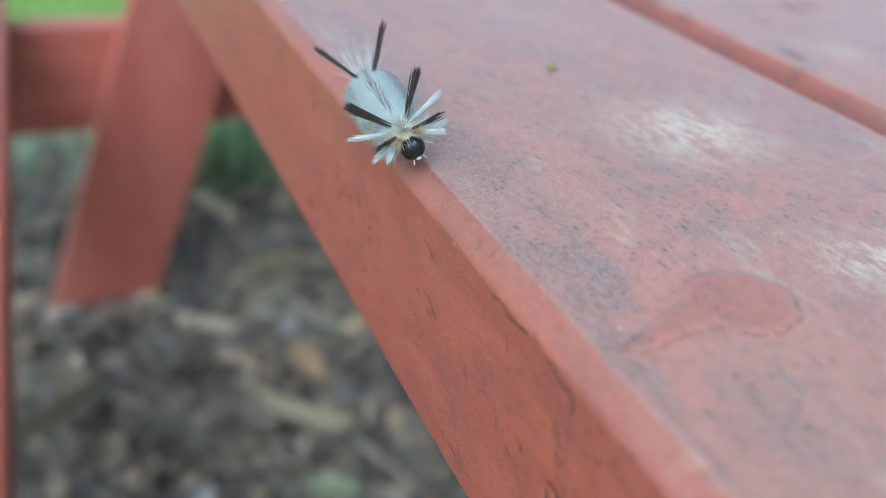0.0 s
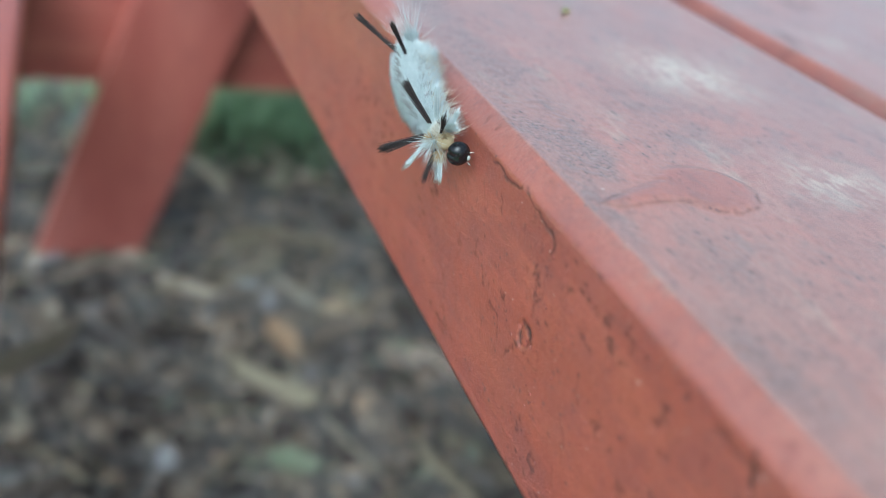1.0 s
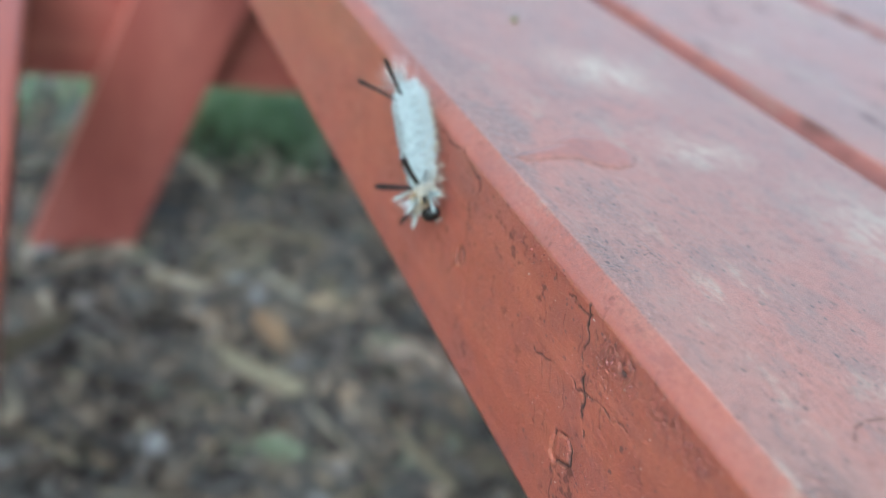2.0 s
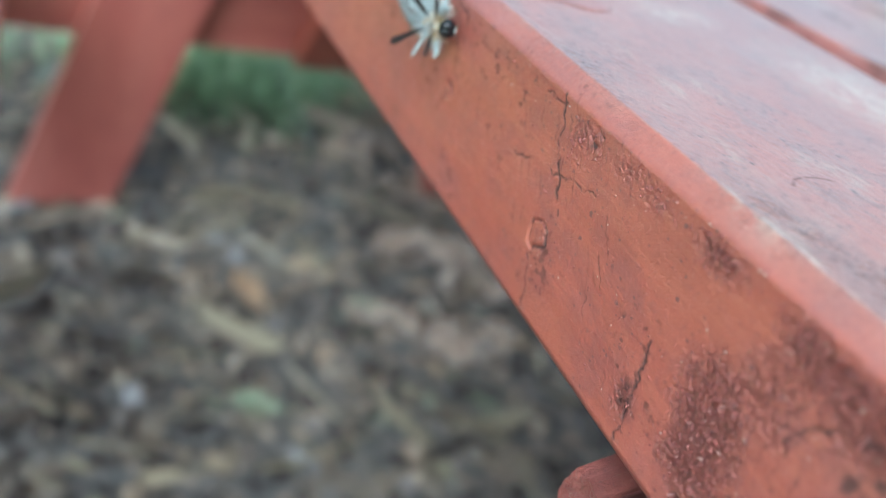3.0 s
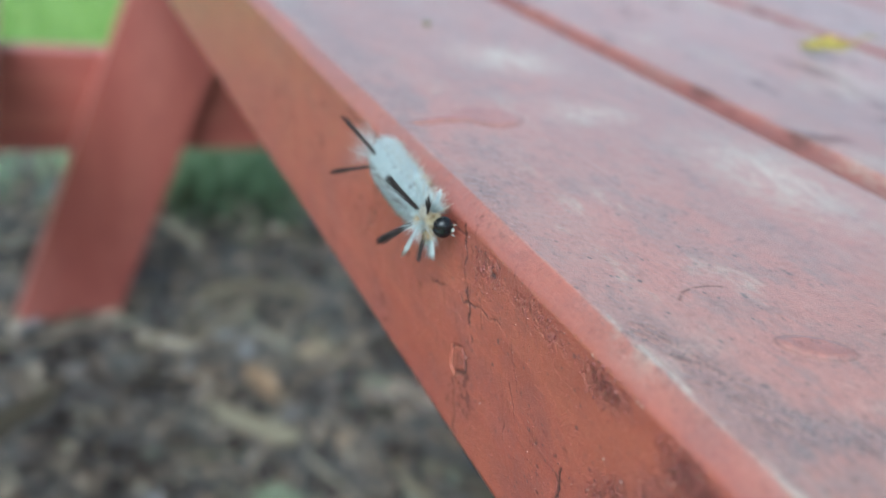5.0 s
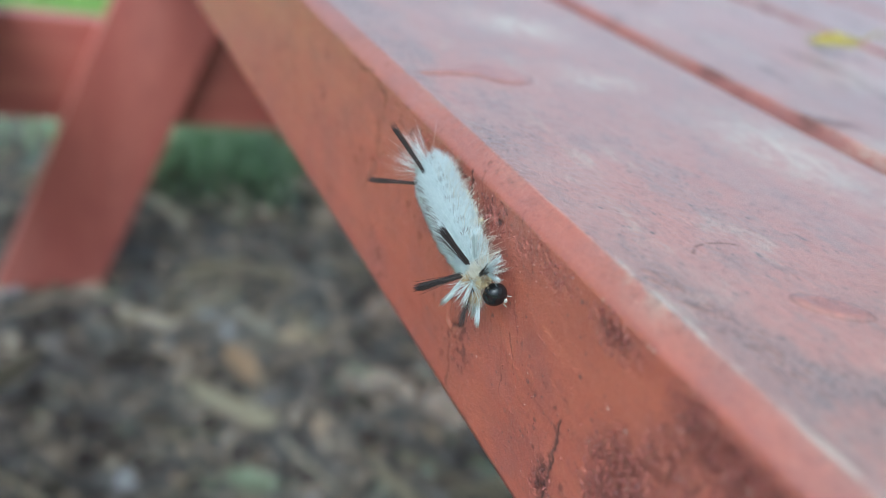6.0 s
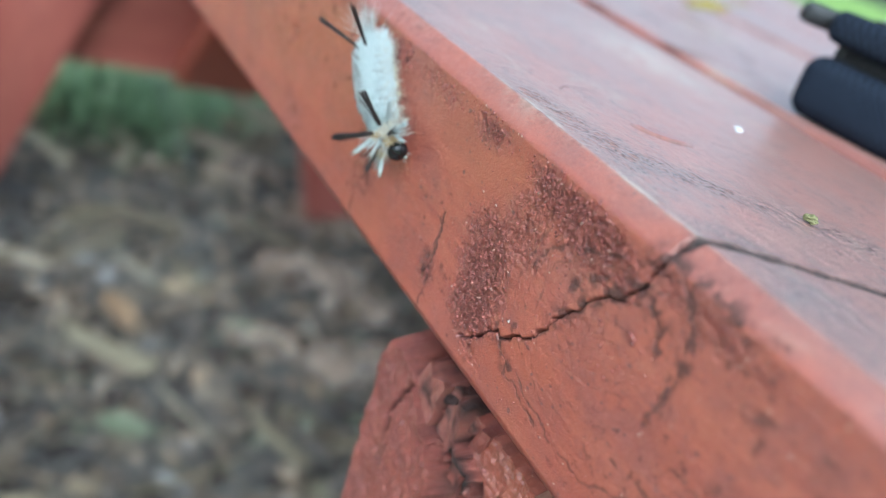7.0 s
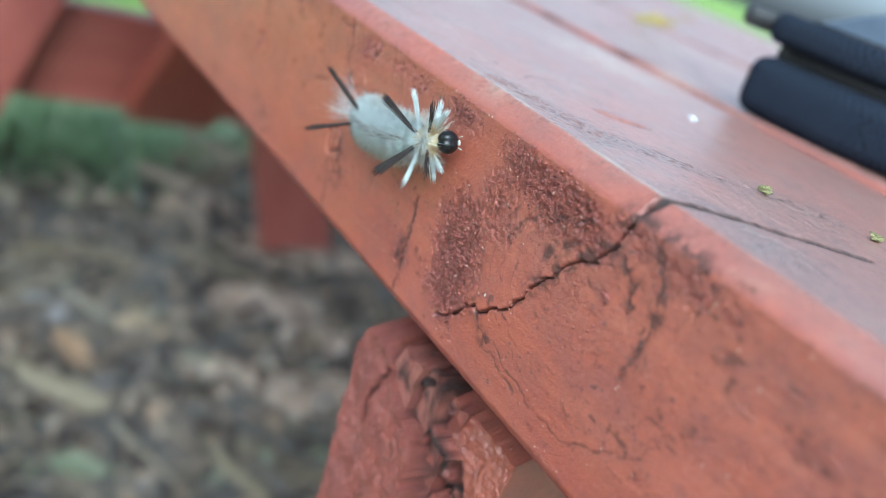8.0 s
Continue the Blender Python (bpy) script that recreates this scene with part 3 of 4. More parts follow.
    fade = np.where(nz > 0.995, 0.95, 0.22 * np.clip((nz - 0.15) * 6, 0, 1))
    if seed == 0:
        fade = fade * (1 - 0.42 * drop * wt)
    fade = np.maximum(fade, 0.22 * wf * cloud(y * 40, z * 90, 6))
    v = np.stack([x + nx * h, y + 0 * x, z + nz * h], -1).reshape(-1, 3)
    n, m = len(p), len(ys)
    i = (np.arange(m - 1)[:, None] * n + np.arange(n)).ravel()
    j = (np.arange(m - 1)[:, None] * n + (np.arange(n) + 1) % n).ravel()
    f = np.stack([i, i + n, j + n, j], 1).tolist() + [list(range(n)), list(range(n * (m - 1), n * m))[::-1]]
    return raw("tabletop_board", v.tolist(), f, PAINT_EDGE, dirt_shade=np.clip(dt * wt + df * wf, 0, 1).ravel(), rough=(rough * wf).ravel(), fade=fade.ravel(), chalk_glint=(chalk_glint * wt).ravel(), soil=(soil * wt).ravel())


EDGE_Y = np.unique(np.round(np.r_[np.arange(NEAR, 0.33, 0.005), np.arange(0.33, 0.375, 0.0008), np.arange(0.375, 0.475, 0.0002), np.arange(0.475, 0.530, 0.0003), np.arange(0.530, 0.62, 0.0010),
               np.arange(0.62, 0.9, 0.006), np.arange(0.9, FAR, 0.03), FAR], 6))
part("tabletop_board", tabletop_board(0.0, 0.0905, EDGE_Y, 0.0002, 0.001, 0.0030, 0.003, 0), None, table, "edge board with an eased rim, cracks, knots and worn paint")
MID_Y = np.unique(np.round(np.r_[np.arange(NEAR, 0.36, 0.02), np.arange(0.36, 0.9, 0.003), np.arange(0.9, FAR, 0.03), FAR], 6))
for k, (a, b) in enumerate(((0.0960, 0.2345), (0.2405, 0.3805), (0.3865, 0.5265), (0.5325, 0.6725), (0.6785, 0.767))):
    part("tabletop_board", tabletop_board(a, b, MID_Y, 0.002, 0.004, 0.004, 0.003, k + 1), None, table)

WIDTH = 0.767
LEG_SLOPE = 0.345


def a_frame(y, facing, stand_in):
    """Two splayed legs, one on each side of the rail that carries the benches, and a brace; facing: the side on which the rail lies; stand_in: how far the second leg is set in."""
    for side in (0, 1):
        bm = bmesh.new()
        h, w = TOP - THICK, 0.148
        foot = 0.043 - w * math.sqrt(1 + LEG_SLOPE**2)
        xs = [foot, 0.043, 0.043 + LEG_SLOPE * h, foot + LEG_SLOPE * h]
        zs = [-0.02, -0.02, h, h]
        xs[0] -= LEG_SLOPE * 0.02
        xs[1] -= LEG_SLOPE * 0.02
        at = y
        if side:
            xs = [WIDTH - stand_in - v for v in xs]
            at = y + facing * 0.0768
        lower = [bm.verts.new((xs[q], at - 0.019, zs[q])) for q in range(4)]
        upper = [bm.verts.new((xs[q], at + 0.019, zs[q])) for q in range(4)]
        bm.faces.new(lower)
        bm.faces.new(upper[::-1])
        for q in range(4):
            bm.faces.new((lower[q], upper[q], upper[(q + 1) % 4], lower[(q + 1) % 4]))
        bmesh.ops.recalc_face_normals(bm, faces=bm.faces)
        bmesh.ops.bevel(bm, geom=bm.edges[:], offset=0.004, segments=2, profile=0.6, affect="EDGES")
        part("leg", bm, PAINT_LEG, table)
    part("bench_rail", board((WIDTH + 0.84, 0.038, 0.154), pose(WIDTH / 2, y + facing * 0.0382, 0.362)), PAINT_X, table)
    lean = 0.43
    foot_y = y + facing * 0.0382 - 0.019 - 0.016 if facing > 0 else y - 0.0382 + 0.019 + 0.016
    length = 0.46
    way = -1 if facing > 0 else 1
    tilt = math.degrees(math.asin(lean / 0.55))
    mid = pose(WIDTH / 2, foot_y + way * 0.5 * length * math.cos(radians(tilt)), 0.285 + 0.5 * length * math.sin(radians(tilt)) + 0.005, way * tilt, 0, 0)
    part("brace", board((0.14, length, 0.038), mid), PAINT_Y, table)


a_frame(1.599, 1, 0.067)
a_frame(0.4540, -1, 0.067)


def cleat():
    """The batten under the top; the sawn end stands out a little and has splintered at its upper corner."""
    end = TOP - THICK - 0.0092
    ys, zs = np.linspace(0.3965, 0.4345, 130), np.linspace(0.613, end, 260)
    y, z = np.meshgrid(ys, zs)
    down = end - z
    x = 0.002 + 0.0017 * (cloud(y * 300, z * 300, 2) - 0.47) + 0.0010 * (cloud(y * 1200, z * 900, 5) - 0.47)
    # the splintered strip runs from the upper far corner down towards the near side; past it bare wood lies deeper
    rim = np.interp(down, [0, 0.001, 0.004, 0.008, 0.014, 0.03, 0.06, 0.1], [0.4275, 0.4262, 0.4215, 0.4165, 0.4110, 0.4060, 0.4020, 0.4000])
    rim = rim + 0.0022 * (TABLES[2][np.floor(down * 420).astype(int) % 256, 9] - 0.5) + 0.0012 * (cloud(y * 500, z * 800, 1) - 0.47)
    wide = np.interp(down, [0, 0.01, 0.03], [0.0130, 0.0085, 0.0050])
    slab = down * 270 + 0.5 * lattice(y * 160, z * 90, 4) + 40 * (rim - y) * 1.4
    ledge = np.floor(slab)
    block = np.floor((rim - y) * 240 + 3 * TABLES[5][ledge.astype(int) % 256, 3]).astype(int)
    deep = 0.0020 + 0.0085 * TABLES[3][ledge.astype(int) % 256, block % 256]
    broken = np.clip((rim - y) / 0.0004, 0, 1)
    past = np.clip((rim - wide - y) / 0.0006, 0, 1)
    gap = np.clip(1 - np.abs(slab - ledge - 0.5) * 2 / 0.80, 0, 1) < 0.18
    gap = gap & (TABLES[6][ledge.astype(int) % 256, 7] > 0.25)
    hurt = deep + 0.0090 * gap + 0.0014 * (cloud(y * 700, z * 700, 3) - 0.47)
    x = x + broken * (hurt * (1 - past) + past * (0.0060 + 0.0010 * (cloud(y * 90, z * 500, 2) - 0.47)))
    d = near_line(y + 0.0012 * (cloud(y * 600, z * 600, 2) - 0.47), z, [(0.4245, 0.6995), (0.4252, 0.6960), (0.4275, 0.6905), (0.4262, 0.6860)])
    x = np.minimum(x + 0.0022 * np.exp(-((d / 0.00035) ** 2)), 0.022)
    corner = np.clip(1 - np.hypot(y - 0.4345, down) / 0.006, 0, 1)
    yy = y - 0.0022 * corner - 0.13 * down * np.clip((y - 0.4165) / 0.018, 0, 1) ** 2
    dirt_shade = np.maximum(np.exp(-((d / 0.0004) ** 2)), np.clip((cloud(y * 400, z * 400, 3) - 0.56) * 7, 0, 0.8) * (0.3 + 0.7 * broken))
    # shade in the gaps between the ledges, painted near black
    dirt_shade = np.maximum(dirt_shade, 1.0 * gap * broken * (1 - past))
    strip = near_line(y, z, [(0.4110, 0.6930), (0.4060, 0.6860), (0.4030, 0.6780)])
    dirt_shade = np.maximum(dirt_shade, np.clip(1.3 - strip / 0.0016, 0, 1) * np.clip((cloud(y * 500, z * 400, 6) - 0.34) * 6, 0, 1))
    # broad mottling: dirt, and the shade below the top painted in
    dirt_shade = np.maximum(dirt_shade, 0.25 * np.clip((cloud(y * 160, z * 120, 1, 5) - 0.42) * 4, 0, 1))
    dirt_shade = np.maximum(dirt_shade, broken * (1 - past) * np.clip((cloud(y * 260, z * 500, 6) - 0.34) * 5, 0.2, 0.95))
    dirt_shade = np.where(past > 0.5, 0.08 + 0.3 * dirt_shade, dirt_shade)
    front = np.stack([x, yy, z], -1).reshape(-1, 3)
    n, m = len(ys), len(zs)
    i = (np.arange(m - 1)[:, None] * n + np.arange(n - 1)).ravel()
    f = np.stack([i, i + n, i + n + 1, i + 1], 1).tolist()
    loop = list(range(n)) + [n - 1 + n * k for k in range(1, m)] + list(range(n * m - 2, n * (m - 1) - 1, -1)) + [n * k for k in range(m - 2, 0, -1)]
    rise = 0.0086 * (front[loop][:, 2] - 0.613) / (end - 0.613)
    back = np.concatenate([front[loop]] * 2)
    q = len(loop)
    back[:, 2] += np.r_[rise, rise]
    back[:q, 0], back[q:, 0] = 0.030, WIDTH - 0.002
    o = len(front)
    f += [(loop[k], loop[(k + 1) % q], o + (k + 1) % q, o + k) for k in range(q)]
    f += [(o + k, o + (k + 1) % q, o + q + (k + 1) % q, o + q + k) for k in range(q)] + [tuple(range(o + q, o + 2 * q))]
    v = np.concatenate([front, back])
    dirt_shade = np.r_[dirt_shade.ravel(), np.zeros(len(back))]
    # rough turns the end maroon, which also paints in the top's shade
    me = raw("cleat", v.tolist(), f, PAINT_EDGE, False, dirt_shade=dirt_shade, fade=np.full(len(v), 0.1), rough=np.clip(np.r_[(0.85 * (1 - past)).ravel(), np.zeros(len(back))], 0, 1), chalk_glint=np.zeros(len(v)), soil=np.zeros(len(v)))
    part("cleat", me, None, table, "splintered end of the batten under the top")


cleat()


def sliver(size, m, seed):
    """A ragged strip split off the batten's corner."""
    bm = bmesh.new()
    bmesh.ops.create_cube(bm, size=1, matrix=Matrix.Diagonal((*size, 1)))
    bmesh.ops.subdivide_edges(bm, edges=bm.edges[:], cuts=5, use_grid_fill=True)
    for v in bm.verts:
        way = v.co.copy()
        v.co.x += 0.0012 * noise.noise(Vector((way.y * 500, way.z * 260, seed)))
        v.co.y += 0.00035 * noise.noise(Vector((way.x * 300, way.z * 300, seed + 5)))
        v.co.z += 0.0011 * noise.noise(Vector((way.x * 420, way.y * 420, seed + 9)))
        v.co += Vector((noise.noise(way * 1700), noise.noise(way * 1700 + Vector((3, 0, 0))), noise.noise(way * 1700 + Vector((0, 7, 0))))) * 0.00020
    bmesh.ops.transform(bm, matrix=m, verts=bm.verts)
    return bm


for k, (size, m) in enumerate((((0.013, 0.0056, 0.0100), pose(0.0100, 0.4215, 0.6995, 4, -3, 3)), ((0.013, 0.0050, 0.0085), pose(0.0118, 0.4152, 0.6990, -3, 4, -2)),
                               ((0.012, 0.0022, 0.0070), pose(0.0130, 0.4105, 0.7000, 16, -6, 6)), ((0.008, 0.0030, 0.0110), pose(0.0112, 0.4112, 0.6880, -6, 3, 4)),
                               ((0.007, 0.0024, 0.0150), pose(0.0100, 0.4070, 0.6790, 4, 0, -5)))):
    me = mesh("splinter", sliver(size, m, 2.7 * k + 1), PAINT_EDGE)
    co = np.array([v.co for v in me.vertices])
    wear = np.clip((cloud(co[:, 1] * 420 + 7 * k, co[:, 2] * 420, k, 4) - 0.44) * 5, 0, 0.9)
    for key, value in (("dirt_shade", wear), ("rough", 0 * wear + 0.8), ("fade", 0 * wear + (0.35 if k in (0, 1) else 0.1))):
        me.attributes.new(key, "FLOAT", "POINT").data.foreach_set("value", value.astype(np.float32))
    part("splinter", me, None, table)
for side in (0, 1):
    for k in (0, 1):
        x = -0.095 - 0.0715 - k * 0.147
        x = WIDTH - x if side else x
        part("bench_board", board((0.14, FAR - NEAR, 0.038), pose(x, (NEAR + FAR) / 2, 0.4585)), PAINT_Y, table)


def paint_debris():
    """Blistered scraps of paint standing on the outer edge of the top."""
    rng = np.random.default_rng(91)
    bm = bmesh.new()
    bmesh.ops.create_icosphere(bm, subdivisions=1, radius=1)
    form = np.array([v.co for v in bm.verts])
    tris = np.array([[v.index for v in f.verts] for f in bm.faces])
    bm.free()
    y, z = rng.uniform(0.350, 0.500, 60000), rng.uniform(0.7130, 0.7468, 60000)
    chance = np.clip(crumbly(y, z) * 0.9 - 0.45 * cloud(y * 300, z * 380, 6, 4), 0, 1) + 0.055
    keep = rng.random(60000) < chance * 0.42
    y, z, chance = y[keep], z[keep], chance[keep]
    n = len(y)
    size = 0.00008 + 0.00018 * rng.random(n) ** 2.2 * (0.5 + np.clip(chance * 2, 0, 1))
    y, z, size = np.r_[y, 0.3900, 0.3896, 0.4568, 0.4574, 0.4574], np.r_[z, 0.7370, 0.7364, 0.7432, 0.7428, 0.7424], np.r_[size, 0.00080, 0.00045, 0.0005, 0.00055, 0.00035]
    n = len(y)
    lumps = form[None] * (1 + rng.normal(0, 0.20, (n, len(form), 1)))
    q, _ = np.linalg.qr(rng.normal(size=(n, 3, 3)))
    lumps = (lumps * np.stack([rng.uniform(0.7, 1.0, n), rng.uniform(0.7, 1.5, n), rng.uniform(0.4, 0.8, n)], -1)[:, None]) @ q
    base = -face_relief(y, z)[0]
    place = np.stack([base - size * 0.15, y, z], -1)
    v = (lumps * size[:, None, None] * np.array([0.7, 1, 1]) + place[:, None]).reshape(-1, 3)
    f = (tris[None] + len(form) * np.arange(n)[:, None, None]).reshape(-1, 3)
    me = raw("paint_debris", v.tolist(), f.tolist(), PAINT_CRUMB, True)
    tagged(part("paint_debris", me, None, table, "maroon crumbs of blistered paint"), "maroon crumbs of blistered paint", kind="stuff")


paint_debris()

# ---- things on the ground


def flakes(count, rng, spread, size, flat):
    """Many little bent slabs, each an island of its own, in one mesh."""
    base = np.array([[-1, -1, -1], [1, -1, -1], [1, 1, -1], [-1, 1, -1], [-1, -1, 1], [1, -1, 1], [1, 1, 1], [-1, 1, 1]], float)
    quads = np.array([[0, 3, 2, 1], [4, 5, 6, 7], [0, 1, 5, 4], [1, 2, 6, 5], [2, 3, 7, 6], [3, 0, 4, 7]])
    place = spread(count)
    half = size(count)
    v = base[None] * half[:, None, :] * rng.uniform(0.45, 1.0, (count, 8, 3))
    v[:, :, 2] += (np.abs(v[:, :, 0]) ** 2) * rng.uniform(-14, 14, (count, 1))
    a, b, c = rng.uniform(0, 6.283, count), rng.normal(0, flat, count), rng.normal(0, flat, count)
    ca, sa, cb, sb, cc, sc = np.cos(a), np.sin(a), np.cos(b), np.sin(b), np.cos(c), np.sin(c)
    x, y, z = v[..., 0], v[..., 1], v[..., 2]
    y, z = y * cb[:, None] - z * sb[:, None], y * sb[:, None] + z * cb[:, None]
    x, z = x * cc[:, None] + z * sc[:, None], -x * sc[:, None] + z * cc[:, None]
    x, y = x * ca[:, None] - y * sa[:, None], x * sa[:, None] + y * ca[:, None]
    v = np.stack([x, y, z], -1) + place[:, None]
    f = (quads[None] + 8 * np.arange(count)[:, None, None]).reshape(-1, 4)
    return v.reshape(-1, 3), f


def ground_z(x, y):
    r = np.hypot(x - 0.3, y - 1.5)
    return ((cloud(x * 9, y * 9, 1) - 0.47) * 0.035 + (cloud(x * 45, y * 45, 3) - 0.47) * 0.016) * np.clip(1.6 - r / 2.5, 0, 1)


def litter():
    rng = np.random.default_rng(11)

    def spread(n):
        x, y = rng.uniform(-0.7, 1.25, n), rng.uniform(0.62, 2.5, n)
        return np.stack([x, y, ground_z(x, y) + rng.uniform(0, 0.006, n)], -1)

    chips = lambda n: np.stack([rng.gamma(3, 0.0028, n), rng.gamma(3, 0.0019, n), rng.uniform(0.0004, 0.0016, n)], -1)
    twigs = lambda n: np.stack([rng.gamma(3, 0.011, n), rng.uniform(0.0007, 0.0020, n), rng.uniform(0.0007, 0.0018, n)], -1)
    lumps = lambda n: np.stack([rng.gamma(3, 0.0022, n)] * 3, -1) * rng.uniform(0.6, 1, (n, 3))
    for name, label, count, size, flat in (("leaf_litter", "dark rotting leaf crumbs on the soil", 9000, chips, 0.45), ("twig_litter", "thin broken twigs lying on the soil", 1500, twigs, 0.18),
                                           ("soil_crumbs", "small grey-brown soil crumbs and pebbles", 4500, lumps, 1.0)):
        v, f = flakes(count, rng, spread, size, flat)
        tagged(new(name, raw(name, v, f, LITTER, False)), label, "litter", kind="stuff")

    scraps = lambda n: np.stack([rng.uniform(0.010, 0.026, n), rng.uniform(0.006, 0.016, n), rng.uniform(0.0004, 0.0010, n)], -1)
    fibres = lambda n: np.stack([rng.gamma(4, 0.010, n), rng.uniform(0.0006, 0.0014, n), rng.uniform(0.0005, 0.0010, n)], -1)
    for name, label, count, size, flat, stuff in (("leaf_scraps", "torn grey, tan and olive leaf scraps on the soil", 900, scraps, 0.22, SCRAPS), ("dry_fibres", "dry straw-coloured fibres strewn on the soil", 1500, fibres, 0.14, FIBRE)):
        v, f = flakes(count, rng, spread, size, flat)
        tagged(new(name, raw(name, v + np.array([0, 0, 0.004]), f, stuff, False)), label, "litter", kind="stuff")

    def on_flecks(n):
        k = rng.integers(0, len(SUN_FLECKS), n)
        s = np.array(SUN_FLECKS)[k]
        a, r = rng.uniform(0, 6.283, n), np.sqrt(rng.uniform(0, 1.1, n))
        x, y = s[:, 0] + s[:, 2] * r * np.cos(a), s[:, 1] + s[:, 3] * r * np.sin(a)
        return np.stack([x, y, ground_z(x, y) + rng.uniform(0.001, 0.006, n)], -1)

    # pale chips added to brighten the painted sun flecks
    v, f = flakes(1500, rng, on_flecks, lambda n: np.stack([rng.gamma(3, 0.0035, n), rng.gamma(3, 0.0024, n), rng.uniform(0.0006, 0.002, n)], -1), 0.3)
    tagged(new("sun_fleck_chips", raw("sun_fleck_chips", v, f, FLECK_CHIPS, False)), "pale tan chips that paint sun flecks on the soil", "litter", kind="stuff")


litter()


def blades(rng, count, place, length, width, droop):
    vs, fs = [], []
    for k in range(count):
        x, y, z = place()
        a = rng.uniform(0, 6.283)
        out = np.array([math.cos(a), math.sin(a), 0])
        across = np.array([-math.sin(a), math.cos(a), 0])
        n, d, w = length(), droop(), width()
        p, up = np.array([x, y, z]), rng.uniform(0.05, 0.5)
        o = len(vs)
        for i in range(6):
            t = i / 5
            ww = w * (1 - t**1.6) + 0.0002
            vs += [p - across * ww, p + out * ww * 0.25, p + across * ww]
            ang = up + d * t
            p = p + (out * math.sin(ang) + np.array([0, 0, math.cos(ang)])) * n / 5
        for i in range(5):
            q = o + 3 * i
            fs += [(q, q + 1, q + 4, q + 3), (q + 1, q + 2, q + 5, q + 4)]
    return np.array(vs), fs


def grass():
    rng = np.random.default_rng(5)
    for cx, cy, r, n, hi in ((0.20, 1.95, 0.05, 46, 0.36), (0.34, 1.99, 0.06, 60, 0.38), (0.46, 1.97, 0.05, 40, 0.32), (0.22, 2.05, 0.05, 110, 0.36), (0.33, 2.12, 0.06, 120, 0.34), (0.46, 2.08, 0.05, 90, 0.30), (0.60, 2.12, 0.05, 60, 0.26), (0.02, 2.2, 0.06, 50, 0.22), (0.72, 2.16, 0.07, 70, 0.26),
                             (0.95, 2.2, 0.07, 60, 0.24), (-0.22, 2.1, 0.06, 50, 0.2)):
        v, f = blades(rng, n, lambda: (cx + rng.normal(0, r), cy + rng.normal(0, r), -0.005), lambda: rng.uniform(0.4, 1) * hi, lambda: rng.uniform(0.0015, 0.004), lambda: rng.uniform(0.8, 2.3))
        tagged(new("grass_clump", raw("grass_clump", v, f, GRASS)), "clump of long drooping green grass growing from the soil", "grass", "grass clumps behind the table")

    def anywhere():
        return rng.uniform(-2.5, 4.0), 2.25 + rng.gamma(2.0, 0.8), -0.005

    v, f = blades(rng, 9000, anywhere, lambda: rng.uniform(0.04, 0.14), lambda: rng.uniform(0.0015, 0.004), lambda: rng.uniform(0.3, 1.6))
    tagged(new("lawn_grass", raw("lawn_grass", v, f, LAWN)), "bright yellow-green lawn behind the table", "grass", kind="stuff")


grass()


def leaf(name, label, category, material, length, width, m, curl=0.5, stalk=0.0):
    """A thin curled leaf with a midrib and an uneven rim."""
    n, k = 14, 6
    vs = []
    for side in (1, -1):
        for i in range(n + 1):
            t = i / n
            w = width * 0.5 * (math.sin(math.pi * min(1, t * 0.97 + 0.015)) ** 0.7) * (1 + 0.12 * math.sin(t * 23 + length * 900))
            for j in range(k + 1):
                s = 2 * j / k - 1
                z = curl * length * (0.5 * (t - 0.5) ** 2 + 0.35 * (s * w / length) ** 2 * 4) + 0.02 * length * math.sin(9 * t + 3 * s)
                vs.append((s * w, (t - 0.5) * length, z + side * 0.004 * length * (1.6 - abs(s)) + (0.01 * length if j == k // 2 else 0)))
    fs = []
    o = (n + 1) * (k + 1)
    for i in range(n):
        for j in range(k):
            a = i * (k + 1) + j
            fs += [(a, a + 1, a + k + 2, a + k + 1), (o + a + k + 1, o + a + k + 2, o + a + 1, o + a)]
    for i in range(n):
        for j in (0, k):
            a = i * (k + 1) + j
            fs.append((a, a + k + 1, o + a + k + 1, o + a))
    for j in range(k):
        for i in (0, n):
            a = i * (k + 1) + j
            fs.append((a, a + 1, o + a + 1, o + a))
    root = thing(name, label, category, at=m)
    part("blade", raw("blade", vs, fs, material), None, root)
    if stalk:
        part("stalk", rod([(0, -length / 2, 0.1 * length * curl), (0.1 * stalk, -length / 2 - stalk * 0.5, 0.004), (0.35 * stalk, -length / 2 - stalk, 0.001)], length * 0.025, material), None, root)
    return root


def rod(points, radius, material, sides=7, taper=0.6, name="rod"):
    """A bent round stick through the points."""
    pts = [Vector(p) for p in points]
    fine = []
    for a, b in zip(pts, pts[1:]):
        fine += [a.lerp(b, i / 5) for i in range(5)]
    fine.append(pts[-1])
    for _ in range(3):
        fine = [fine[0]] + [(fine[i - 1] + fine[i] * 2 + fine[i + 1]) / 4 for i in range(1, len(fine) - 1)] + [fine[-1]]
    vs, fs = [], []
    for i, p in enumerate(fine):
        d = (fine[min(i + 1, len(fine) - 1)] - fine[max(i - 1, 0)]).normalized()
        a = d.orthogonal().normalized()
        b = d.cross(a)
        r = radius * (1 - (1 - taper) * i / len(fine))
        vs += [tuple(p + (a * math.cos(q * 6.2832 / sides) + b * math.sin(q * 6.2832 / sides)) * r) for q in range(sides)]
    for i in range(len(fine) - 1):
        for q in range(sides):
            fs.append((i * sides + q, i * sides + (q + 1) % sides, (i + 1) * sides + (q + 1) % sides, (i + 1) * sides + q))
